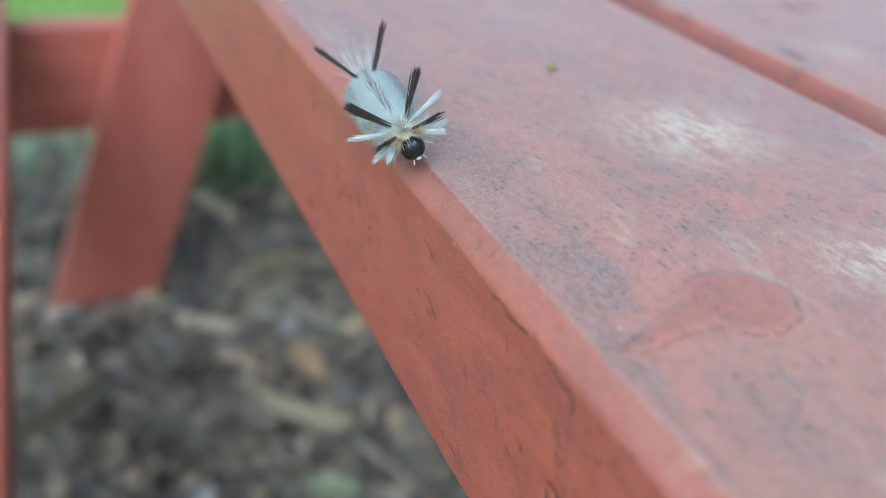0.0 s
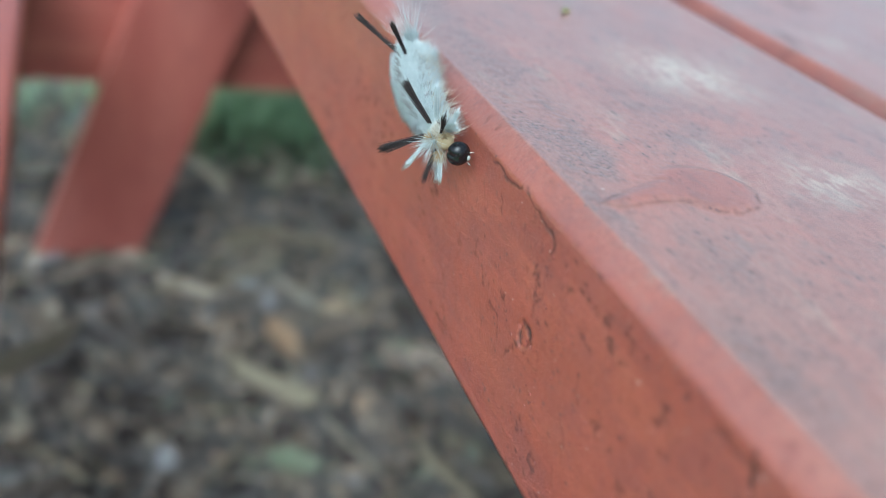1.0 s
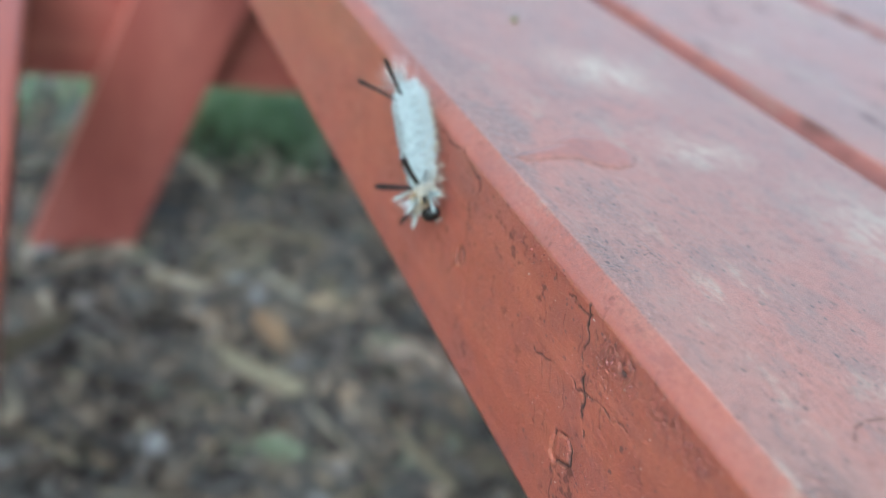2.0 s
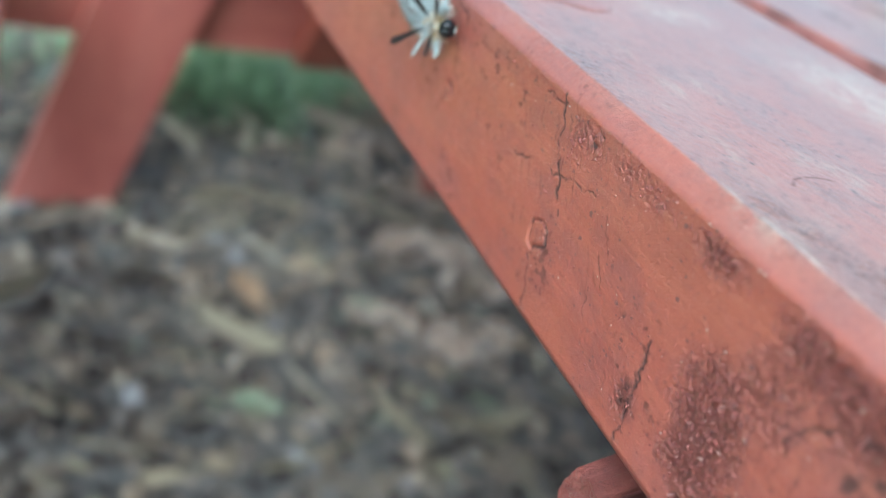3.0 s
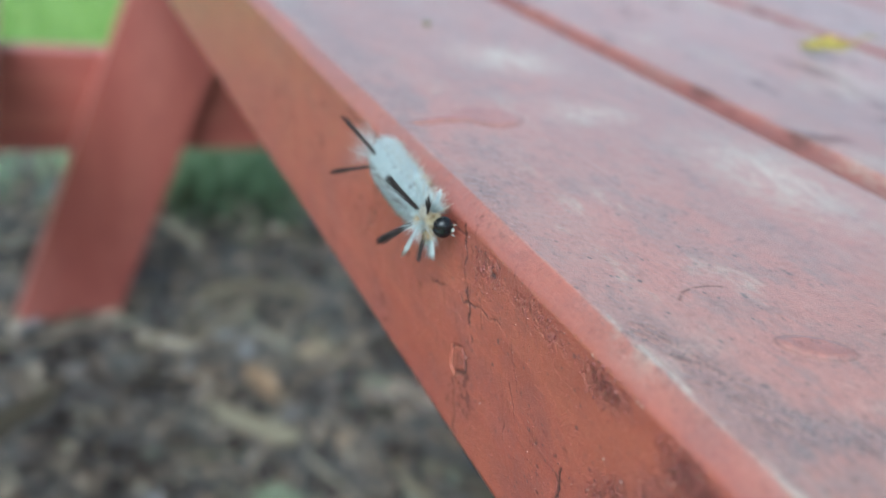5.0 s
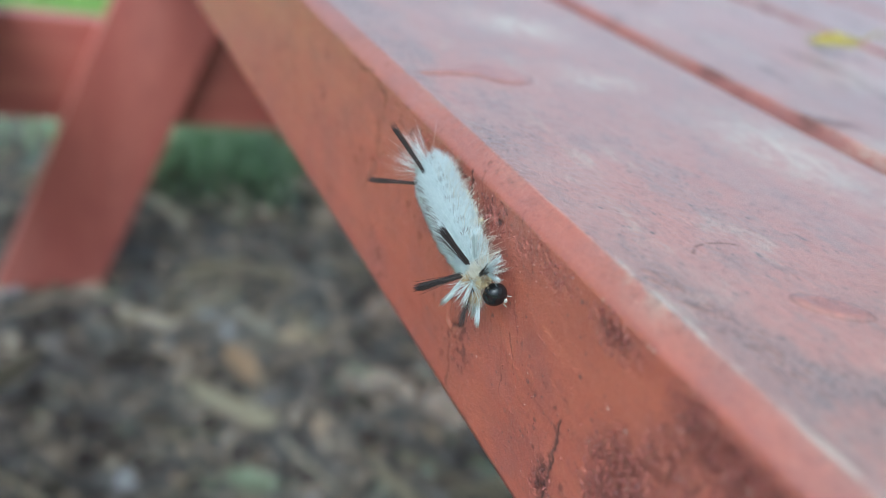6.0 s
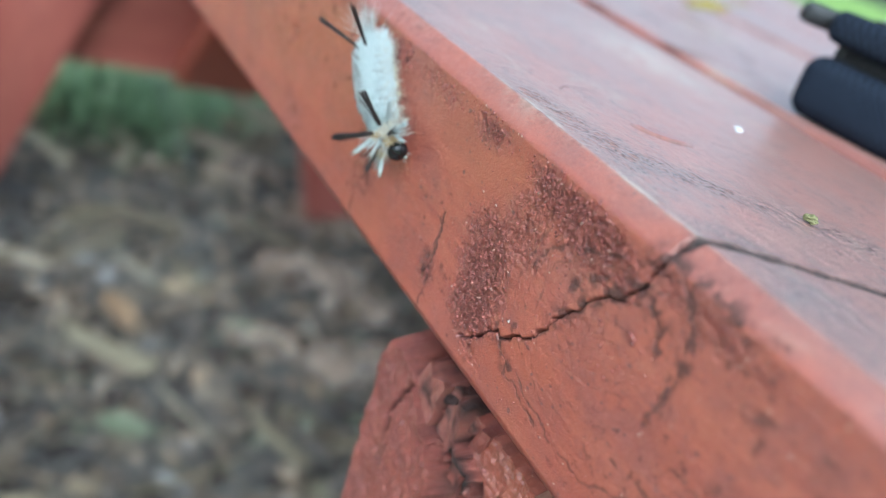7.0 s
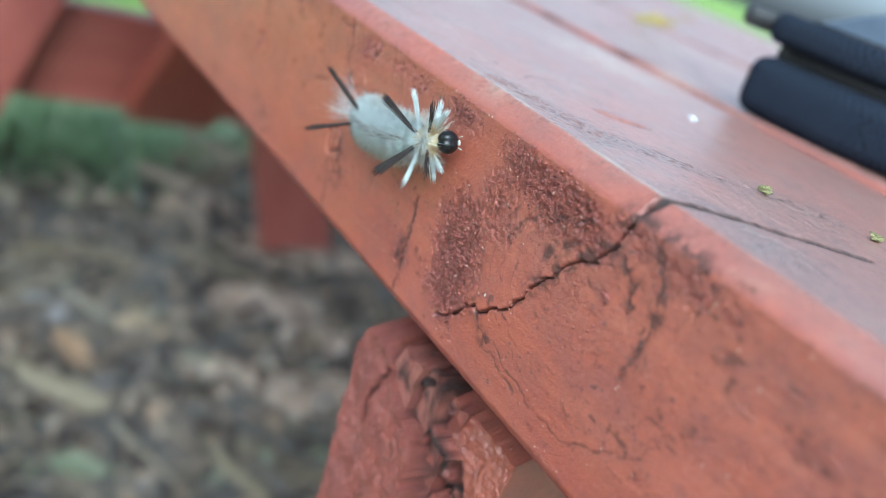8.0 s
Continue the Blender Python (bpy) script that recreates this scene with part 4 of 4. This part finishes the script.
    fs += [tuple(range(sides))[::-1], tuple(range((len(fine) - 1) * sides, len(fine) * sides))]
    return raw(name, vs, fs, material)


leaf("dead_leaf", "curled tan dead leaf lying on the soil", "leaf", DEAD_LEAF, 0.085, 0.05, pose(0.222, 1.335, 0.012, 10, 12, 20), 0.8, 0.02)
leaf("fallen_leaf", "pale green fallen leaf on the soil", "leaf", GREEN_LEAF, 0.07, 0.035, pose(0.185, 1.10, 0.012, 8, -10, 70), 0.9, 0.025)
leaf("fallen_leaf", "small green fallen leaf among the litter", "leaf", GREEN_LEAF, 0.055, 0.022, pose(0.515, 1.06, 0.010, 0, 10, 40), 0.5, 0.02)
leaf("fallen_leaf", "small green fallen leaf among the litter", "leaf", GREEN_LEAF, 0.05, 0.018, pose(0.405, 1.30, 0.010, 0, -10, 50), 0.6, 0.02)


def stick(name, label, pts, radius, material):
    lifted = [(x, y, float(ground_z(np.array(x), np.array(y))) + dz) for x, y, dz in pts]
    return tagged(new(name, rod(lifted, radius, material, name=name)), label, "twig")


stick("dry_reed", "long pale grey dead stem leaning into the grass", [(0.46, 1.83, 0.005), (0.42, 2.0, 0.08), (0.37, 2.2, 0.16)], 0.0032, GREY_STEM)
for pts in ([(0.13, 1.52, 0.006), (0.22, 1.60, 0.012), (0.32, 1.58, 0.006)], [(0.15, 1.50, 0.006), (0.26, 1.54, 0.01), (0.33, 1.60, 0.005)], [(0.30, 1.93, 0.01), (0.36, 1.84, 0.012), (0.43, 1.76, 0.006)],
            [(0.10, 1.22, 0.006), (0.17, 1.20, 0.006)], [(0.05, 1.02, 0.006), (0.20, 1.00, 0.01), (0.33, 1.03, 0.006)], [(0.14, 1.15, 0.006), (0.08, 1.09, 0.006)], [(0.33, 1.48, 0.006), (0.37, 1.40, 0.006), (0.36, 1.36, 0.006)]):
    stick("straw", "dry straw-coloured stem lying on the soil", pts, 0.0028, STRAW)

# ---- things on the table
leaf("yellow_leaf", "small yellow leaf lying on the tabletop", "leaf", YELLOW_LEAF, 0.0175, 0.0105, pose(0.1905, 0.563, TOP + 0.0042, -14, -18, 40), 0.22, 0.007)


def crumb(name, label, category, material, r, m, seed):
    bm = bmesh.new()
    bmesh.ops.create_icosphere(bm, subdivisions=3, radius=r)
    for v in bm.verts:
        v.co *= 0.75 + 0.5 * noise.noise(v.co / r * 1.3 + Vector((seed, 0, 0))) + 0.25 * noise.noise(v.co / r * 4)
        v.co.z *= 0.6
    me = mesh(name, bm, material)
    ob = new(name, me)
    ob.matrix_basis = m
    return tagged(ob, label, category)


crumb("moss_crumb", "tiny yellow-green crumb of moss on the tabletop", "moss", MOSS, 0.0012, pose(0.0325, 0.3965, TOP + 0.0007), 1)
crumb("moss_crumb", "tiny yellow-green crumb of moss on the tabletop", "moss", MOSS, 0.0012, pose(0.043, 0.384, TOP + 0.0006), 2)
crumb("grit", "tiny white crumb of grit on the tabletop", "grit", GRIT, 0.0010, pose(0.055, 0.429, TOP + 0.0007), 3)
crumb("moss_crumb", "tiny olive crumb of moss on the tabletop", "moss", MOSS, 0.0012, pose(0.043, 0.576, TOP + 0.0006), 4)

# ---- the black zipped pouch on the table


def woven():
    m, n, l, b = shader("black_woven_nylon", 0.9, 0.12)
    w = n.new("ShaderNodeTexChecker")
    w.inputs["Scale"].default_value = 1.0
    l.new(coords(n, l, (850, 850, 850)), w.inputs["Vector"])
    f = noise_node(n, l, coords(n, l, (120, 120, 120)), 1.0, 4, 0.6)
    l.new(mix(n, l, w.outputs["Fac"], ramp(n, l, f, [(0.3, (0.003, 0.004, 0.007)), (0.7, (0.007, 0.009, 0.013))]), (0.024, 0.031, 0.050)), b.inputs["Base Color"])
    bump(n, l, b, w.outputs["Fac"], 0.5, 0.0006)
    return m


WOVEN = woven()
# the panel's base colour has the sky's bluish reflection painted in
SMOOTH_BLACK = plain("smooth_black_panel", [(0.3, (0.045, 0.058, 0.080)), (0.7, (0.070, 0.088, 0.118))], (400, 400, 400), 0.38, 0.8, 0.15, 0.0003)
RUBBER = plain("black_trim", [(0.3, (0.008, 0.008, 0.009)), (0.7, (0.018, 0.018, 0.02))], (600, 600, 600), 0.5, 0.5, 0.2, 0.0003)


def pillow(size, m, bevel, puff=0.0):
    bm = bmesh.new()
    bmesh.ops.create_cube(bm, size=1, matrix=Matrix.Diagonal((*size, 1)))
    bmesh.ops.bevel(bm, geom=bm.edges[:], offset=bevel, segments=5, profile=0.5, affect="EDGES")
    bmesh.ops.subdivide_edges(bm, edges=[e for e in bm.edges if e.calc_length() > 0.02], cuts=6, use_grid_fill=True)
    for v in bm.verts:
        q = noise.noise(v.co * 55) * 0.0012 + noise.noise(v.co * 160) * 0.0005
        v.co += v.normal * q + Vector((0, 0, puff * (1 - (2 * v.co.x / size[0]) ** 2) * (1 - (2 * v.co.y / size[1]) ** 2) * (v.co.z > 0)))
    bmesh.ops.transform(bm, matrix=m, verts=bm.verts)
    return bm


POUCH = pose(0.0992, 0.4532, TOP, 0, 0, 12) @ Matrix.Scale(0.80, 4)
pouch = thing("zip_pouch", "black padded nylon pouch with a zip, lying on the tabletop", "pouch", at=POUCH)
part("lower_pad", pillow((0.13, 0.17, 0.0175), pose(0.065, -0.085, 0.0090), 0.0050), WOVEN, pouch, "black woven nylon side", True)
part("gusset", board((0.122, 0.162, 0.008), pose(0.0655, -0.085, 0.0200), 0.003), RUBBER, pouch, "black recessed zip band")
part("upper_pad", pillow((0.129, 0.169, 0.0085), pose(0.0650, -0.085, 0.0258), 0.0030), WOVEN, pouch, "black woven rim of the cover", True)


def cover():
    """The smooth panel of the cover, whose sides slope up to a flat top."""
    bm = bmesh.new()
    low = [bm.verts.new(p) for p in ((0.005, -0.165, 0.0285), (0.125, -0.165, 0.0285), (0.125, -0.005, 0.0285), (0.005, -0.005, 0.0285))]
    top = [bm.verts.new(p) for p in ((0.034, -0.138, 0.046), (0.096, -0.138, 0.046), (0.096, -0.028, 0.046), (0.034, -0.028, 0.046))]
    bm.faces.new(low[::-1])
    bm.faces.new(top)
    for q in range(4):
        bm.faces.new((low[q], low[(q + 1) % 4], top[(q + 1) % 4], top[q]))
    bmesh.ops.bevel(bm, geom=bm.edges[:], offset=0.0030, segments=4, profile=0.5, affect="EDGES")
    bmesh.ops.subdivide_edges(bm, edges=[e for e in bm.edges if e.calc_length() > 0.02], cuts=7, use_grid_fill=True)
    for v in bm.verts:
        v.co += v.normal * (noise.noise(v.co * 60) * 0.0010 + noise.noise(v.co * 180) * 0.0003)
    return bm


part("cover_panel", cover(), SMOOTH_BLACK, pouch, "smooth black panel of the cover, bluish sky reflection put into its colour", True)
part("zip", rod([(0.0048, -0.008, 0.0200), (0.0046, -0.08, 0.0200), (0.0048, -0.160, 0.0200)], 0.0010, RUBBER, taper=1.0, name="zip"), None, pouch)
part("piping", rod([(0.0060, -0.010, 0.0304), (0.0060, -0.08, 0.0306), (0.0060, -0.160, 0.0304)], 0.0008, RUBBER, taper=1.0, name="piping"), None, pouch)
part("pull_tab", board((0.009, 0.014, 0.006), pose(0.009, 0.004, 0.0262, 0, 0, 35), 0.0022), RUBBER, pouch, "short black pull tab")

# ---- the caterpillar


def hair_material(name, dark, light, rough=0.55, lucent=0.0):
    m, n, l, b = shader(name, rough, 0.3)
    g = n.new("ShaderNodeNewGeometry")
    tint = ramp(n, l, g.outputs["Random Per Island"], [(0.0, dark), (1.0, light)])
    l.new(tint, b.inputs["Base Color"])
    if lucent > 0:
        t, x = n.new("ShaderNodeBsdfTranslucent"), n.new("ShaderNodeMixShader")
        l.new(tint, t.inputs["Color"])
        x.inputs[0].default_value = lucent
        l.new(b.outputs[0], x.inputs[1])
        l.new(t.outputs[0], x.inputs[2])
        l.new(x.outputs[0], n["Material Output"].inputs["Surface"])
    return m


WHITE_FUR = hair_material("white_fur", (0.56, 0.63, 0.63), (0.84, 0.89, 0.88), lucent=0.3)
CREAM_FUR = hair_material("cream_fur", (0.56, 0.50, 0.40), (0.82, 0.78, 0.68), lucent=0.3)
TAN_FUR = hair_material("tan_fur", (0.40, 0.28, 0.14), (0.62, 0.50, 0.32))
DARK_FUR = hair_material("dark_fur", (0.018, 0.014, 0.014), (0.06, 0.045, 0.04))
GREY_FUR = hair_material("grey_fur", (0.16, 0.15, 0.14), (0.34, 0.33, 0.31))
SKIN = plain("caterpillar_skin", [(0.3, (0.58, 0.60, 0.57)), (0.7, (0.72, 0.74, 0.71))], (3000, 3000, 3000), 0.6, 0.4, 0.3, 0.0002)
LEG_SKIN = plain("proleg_skin", [(0.3, (0.45, 0.36, 0.20)), (0.7, (0.62, 0.52, 0.33))], (3000, 3000, 3000), 0.5, 0.4, 0.3, 0.0002)
GLOSS_BLACK = plain("glossy_black_head", [(0.3, (0.006, 0.006, 0.007)), (0.7, (0.012, 0.012, 0.013))], (2000, 2000, 2000), 0.08, 0.32, 0.05, 0.0001)
PALE_FACE = plain("pale_mouth", [(0.3, (0.28, 0.28, 0.25)), (0.7, (0.42, 0.42, 0.38))], (2000, 2000, 2000), 0.3, 0.5, 0.1, 0.0001)


def hairs(roots, ways, lengths, radius, sag, rng, material, name, blunt=0.55):
    """Tapered three-sided hairs in one mesh, each bending by sag."""
    roots, ways = np.asarray(roots, float), np.asarray(ways, float)
    n = len(roots)
    ways /= np.linalg.norm(ways, axis=1, keepdims=True)
    lengths = np.asarray(lengths, float)[:, None]
    a = np.cross(ways, rng.normal(size=(n, 3)))
    a /= np.linalg.norm(a, axis=1, keepdims=True)
    b = np.cross(ways, a)
    mid = roots + ways * lengths * blunt + np.asarray(sag) * lengths * 0.5 * blunt * blunt
    tip = roots + ways * lengths * 0.95 + np.asarray(sag) * lengths * 0.55
    v = np.zeros((n, 7, 3))
    for k in range(3):
        o = a * math.cos(k * 2.0944) + b * math.sin(k * 2.0944)
        v[:, k] = roots + o * radius
        v[:, 3 + k] = mid + o * radius * 0.8
    v[:, 6] = tip
    base = 7 * np.arange(n)[:, None]
    quads = np.concatenate([base + np.array([[k, (k + 1) % 3, 3 + (k + 1) % 3, 3 + k]]) for k in range(3)])
    tris = np.concatenate([base + np.array([[3 + k, 3 + (k + 1) % 3, 6]]) for k in range(3)])
    return raw(name, v.reshape(-1, 3).tolist(), quads.tolist() + tris.tolist(), material)


MM = 0.001
SEGMENTS = 11
caterpillar = thing("caterpillar", "white furry caterpillar with black hair pencils crawling on the table edge", "caterpillar")


def girth(s):
    """The body's radius along it, tail 0 to neck 1."""
    return MM * 2.60 * min(1.0, 0.64 + 1.9 * s) * min(1.0, 0.66 + 1.5 * (1 - s))


def ring(k):
    rng = np.random.default_rng(40 + k)
    s = k / (SEGMENTS - 1)
    r = girth(s)
    bm = bmesh.new()
    bmesh.ops.create_uvsphere(bm, u_segments=18, v_segments=10, radius=1)
    for v in bm.verts:
        v.co = Vector((v.co.x * r * 0.98, v.co.y * MM * 1.75, v.co.z * r * 0.85))
    seg = part("body_segment", bm, SKIN if k < SEGMENTS - 1 else LEG_SKIN, caterpillar, "", True)
    # the coat: short dense white hair, swept back
    n = 2800 if 0 < k < SEGMENTS - 1 else 1700
    a = rng.uniform(-1.95, 1.95, n)
    y = np.clip(rng.normal(0.1, 0.52, n), -1.5, 1.5) * MM
    out = np.stack([np.sin(a), 0 * a, np.cos(a)], -1)
    root = out * np.array([0.97, 0, 0.85]) * r * (1 - 0.10 * (y / (1.5 * MM)) ** 2)[:, None] + np.stack([0 * a, y, 0 * a], -1)
    way = out + np.stack([rng.normal(0, 0.22, n), -0.62 - 0.3 * rng.random(n) - (0.9 if k == 0 else 0), rng.normal(0, 0.16, n)], -1)
    length = MM * rng.uniform(0.9, 2.0, n) * (1.60 - 0.75 * np.clip(np.cos(a), 0, 1)) * (1.0 if k < 8 else 0.8 if k < SEGMENTS - 1 else 0.55)
    part("fur", hairs(root, way, length, 0.026 * MM, np.tile([0, -0.35, 0.0], (n, 1)), rng, WHITE_FUR if k < SEGMENTS - 1 else CREAM_FUR, "fur"), None, seg)
    # the fringe along both flanks
    n = 130
    side = rng.choice([-1, 1], n)
    a = side * rng.uniform(1.25, 2.25, n)
    out = np.stack([np.sin(a), 0 * a, np.cos(a)], -1)
    root = out * r * 0.95 + np.stack([0 * a, rng.uniform(-1.1, 1.1, n) * MM, 0 * a], -1)
    way = out + rng.normal(0, 0.3, (n, 3)) + np.array([0, -0.25 if k < 8 else 0.15, 0])
    part("side_fringe", hairs(root, way, MM * rng.uniform(1.6, 3.6, n), 0.032 * MM, np.tile([0, 0, -0.2], (n, 1)), rng, CREAM_FUR, "side_fringe"), None, seg, "cream hair along the flank")
    n = 70 if k < 9 else 16
    side = rng.choice([-1, 1], n)
    a = side * rng.uniform(0.98, 1.50, n)
    out = np.stack([np.sin(a), 0 * a, np.cos(a)], -1)
    root = out * r * 0.95 + np.stack([0 * a, rng.normal(0, 0.12, n) * MM - 0.7 * MM, 0 * a], -1)
    part("dark_tuft", hairs(root, out + rng.normal(0, 0.15, (n, 3)), MM * rng.uniform(1.5, 2.2, n), 0.032 * MM, np.tile([0, -0.2, 0], (n, 1)), rng, GREY_FUR, "dark_tuft"), None, seg, "grey tuft on each flank")
    if 1 < k < 9:
        n = 16
        a = rng.normal(0, 0.10, n)
        out = np.stack([np.sin(a), 0 * a, np.cos(a)], -1)
        root = out * r * 0.95 + np.stack([0 * a, rng.uniform(-1.2, 1.2, n) * MM, 0 * a], -1)
        part("back_stripe", hairs(root, out + np.array([0, -0.7, 0]) + rng.normal(0, 0.1, (n, 3)), MM * rng.uniform(1.7, 2.3, n), 0.04 * MM, np.tile([0, -0.2, 0], (n, 1)), rng, GREY_FUR, "back_stripe"), None, seg, "thin grey line down the back")
    if k in (0, 3, 4, 5, 6):
        for side in (-1, 1):
            part("proleg", rod([(side * r * 0.45, 0, -r * 0.55), (side * r * 0.65, 0.1 * MM, -r * 1.0), (side * r * 0.68, 0.1 * MM, -r * 1.38)], 0.5 * MM, LEG_SKIN, 8, 0.8, "proleg"), None, seg)
    return seg


def pencil(seg, root, way, length, spread, count, material, label, seed, flat=1.0, name="hair_pencil", thick=0.05):
    """A tight bundle of long hairs that opens a little towards its tip."""
    rng = np.random.default_rng(seed)
    way = np.array(way, float)
    way /= np.linalg.norm(way)
    roots = np.array(root) * MM + rng.normal(0, 0.13 * MM, (count, 3))
    ways = way + rng.normal(0, spread, (count, 3)) * np.array([1, flat, 1])
    sag = np.tile([0, -0.12, 0.05], (count, 1))
    part(name, hairs(roots, ways, MM * length * rng.uniform(0.84, 1.0, count), thick * MM, sag, rng, material, name, (0.88 if material is DARK_FUR else 0.75) if spread < 0.2 else 0.6), None, seg, label)


def head_part():
    bm = bmesh.new()
    bmesh.ops.create_uvsphere(bm, u_segments=28, v_segments=18, radius=1)
    for v in bm.verts:
        x, y, z = v.co
        cleft = 1 - 0.16 * math.exp(-((x / 0.16) ** 2)) * (z > -0.3)
        v.co = Vector((x * 1.74, y * 1.45, z * 1.70)) * MM * cleft
    ob = part("head", bm, GLOSS_BLACK, caterpillar, "glossy black round head", True)
    bm = bmesh.new()
    bmesh.ops.create_uvsphere(bm, u_segments=12, v_segments=8, radius=1, matrix=pose(0, 1.28 * MM, -1.05 * MM, 35, 0, 0) @ Matrix.Diagonal((0.42 * MM, 0.18 * MM, 0.24 * MM, 1)))
    part("mouthpart", bm, PALE_FACE, ob, "pale mouth plate", True)
    for side in (-1, 1):
        part("palp", rod([(side * 0.75 * MM, 1.1 * MM, -1.1 * MM), (side * 1.0 * MM, 1.5 * MM, -1.5 * MM)], 0.09 * MM, PALE_FACE, 6, 0.5, "palp"), None, ob)
    return ob


RINGS = [ring(k) for k in range(SEGMENTS)]
HEAD = head_part()
neck, rear = RINGS[-1], RINGS[0]
for side in (-1, 1):
    pencil(RINGS[-2], (side * 1.2, 1.0, 2.0), (side * 0.66, -0.24, 0.70), 7.4, 0.05, 80, DARK_FUR, "long black hair pencil", 7 + side)
    pencil(neck, (side * 1.4, 0.9, 1.2), (side * 0.75, 0.62, 0.35), 6.0, 0.06, 26, DARK_FUR, "black hair pencil", 17 + side)
    pencil(RINGS[-2], (side * 2.0, 0.6, 0.9), (side * 1.0, 0.12, 0.40), 6.4, 0.030, 44, WHITE_FUR, "white hair pencil", 27 + side, thick=0.045)
    pencil(neck, (side * 1.7, 0.9, 0.3), (side * 0.60, 1.0, 0.18), 6.0, 0.035, 40, WHITE_FUR, "white hair pencil", 37 + side, thick=0.045)
    pencil(neck, (side * 1.8, 0.4, 0.0), (side * 0.95, 0.5, 0.05), 5.2, 0.045, 34, WHITE_FUR, "white hair pencil", 87 + side, thick=0.045)
    pencil(neck, (side * 1.6, 0.6, 0.2), (side * 0.8, 0.6, 0.2), 4.2, 0.34, 150, WHITE_FUR, "fine white hair at the neck", 97 + side, thick=0.022, name="neck_hair")
    pencil(neck, (side * 1.0, 1.2, 0.6), (side * 0.45, 0.9, 0.5), 3.2, 0.26, 44, TAN_FUR, "tan hair over the head", 47 + side, thick=0.04, name="face_fringe")
    pencil(RINGS[1], (side * 1.1, -0.6, 2.1), (side * 0.60, -0.56, 0.70), 9.2, 0.022, 40, DARK_FUR, "black hair pencil at the tail", 57 + side)
    pencil(rear, (side * 0.8, -1.0, 0.8), (side * 0.35, -1.0, 0.55), 8.0, 0.30, 26, WHITE_FUR, "long white tail hair", 67 + side, name="tail_hair", thick=0.026)
pencil(neck, (0, 0.8, 1.9), (0, 0.85, 0.60), 4.8, 0.42, 60, WHITE_FUR, "white hair over the head", 79, name="head_tuft", thick=0.04)
pencil(neck, (0, 0.6, 2.0), (0, 0.2, 1.0), 1.7, 0.6, 90, TAN_FUR, "tan tuft behind the head", 77, name="neck_tuft")
pencil(rear, (0, -1.2, 0.6), (0, -0.9, 0.6), 6.0, 0.4, 50, WHITE_FUR, "white hair at the tail", 78, name="tail_hair", thick=0.026)

# seconds; tail, middle and head on the table's outer face (y, z of each)
CRAWL = [
    (1.0, 0.5420, 0.7520, 0.5375, 0.7465, 0.5215, 0.7445), (1.2, 0.5370, 0.7520, 0.5330, 0.7460, 0.5165, 0.7440), (2.3, 0.5270, 0.7490, 0.5180, 0.7420, 0.5110, 0.7285),
    (2.5, 0.5250, 0.7480, 0.5180, 0.7420, 0.5155, 0.7270), (2.7, 0.5240, 0.7480, 0.5150, 0.7420, 0.5070, 0.7340), (3.0, 0.5240, 0.7470, 0.5130, 0.7420, 0.5000, 0.7420),
    (3.5, 0.5190, 0.7400, 0.5100, 0.7410, 0.4930, 0.7470), (4.0, 0.5110, 0.7405, 0.5010, 0.7450, 0.4850, 0.7530), (5.3, 0.4830, 0.7500, 0.4730, 0.7460, 0.4600, 0.7440),
    (5.5, 0.4765, 0.7500, 0.4690, 0.7455, 0.4550, 0.7430), (6.0, 0.4700, 0.7440, 0.4600, 0.7405, 0.4460, 0.7370), (6.5, 0.4615, 0.7450, 0.4550, 0.7380, 0.4460, 0.7280),
    (7.0, 0.4600, 0.7440, 0.4545, 0.7375, 0.4430, 0.7320), (7.5, 0.4530, 0.7390, 0.4465, 0.7335, 0.4330, 0.7350), (8.0, 0.4465, 0.7355, 0.4370, 0.7360, 0.4240, 0.7410)]


def body_line(t):
    """Tail, middle, head and the outward ways at tail and head."""
    if t == 0.0:
        return Vector((0.0008, 0.563, 0.7545)), Vector((-0.0004, 0.553, 0.7546)), Vector((-0.0005, 0.542, 0.7540)), Vector((-0.35, 0, 0.94)), Vector((-0.45, 0, 0.9))
    if t == 0.5:
        return Vector((0.002, 0.557, 0.7545)), Vector((-0.003, 0.545, 0.7525)), Vector((-0.004, 0.534, 0.746)), Vector((-0.55, 0, 0.84)), Vector((-1, 0, 0.1))
    row = next(r for r in CRAWL if r[0] == t)
    up = Vector((-0.80, 0, 0.60)) if t < 1.3 else Vector((-1, 0, 0.05))
    return tuple(Vector((-0.0034, row[i], row[i + 1])) for i in (1, 3, 5)) + (up, Vector((-1, 0, 0)))


def along(t, s):
    """The pose of the body at s, tail 0 to head 1."""
    a, m, b, up_a, up_b = body_line(t)
    c = m * 2 - (a + b) / 2
    p = a * (1 - s) ** 2 + c * 2 * s * (1 - s) + b * s * s
    way = ((c - a) * (1 - s) + (b - c) * s).normalized()
    up = (up_a * (1 - s) + up_b * s).normalized()
    right = way.cross(up).normalized()
    up = right.cross(way)
    m4 = Matrix((right, way, up)).transposed().to_4x4()
    m4.translation = p
    return m4


def motions():
    times = [0.0, 0.5] + [r[0] for r in CRAWL]
    base = {t: along(t, 0.5) for t in times}
    walk(caterpillar, [(t, base[t]) for t in times])
    for k, seg in enumerate(RINGS):
        s = 0.04 + 0.84 * k / (SEGMENTS - 1)
        walk(seg, [(t, base[t].inverted() @ along(t, s)) for t in times])
    walk(HEAD, [(t, base[t].inverted() @ along(t, 0.985) @ pose(0, 0, -0.0006)) for t in times])


motions()
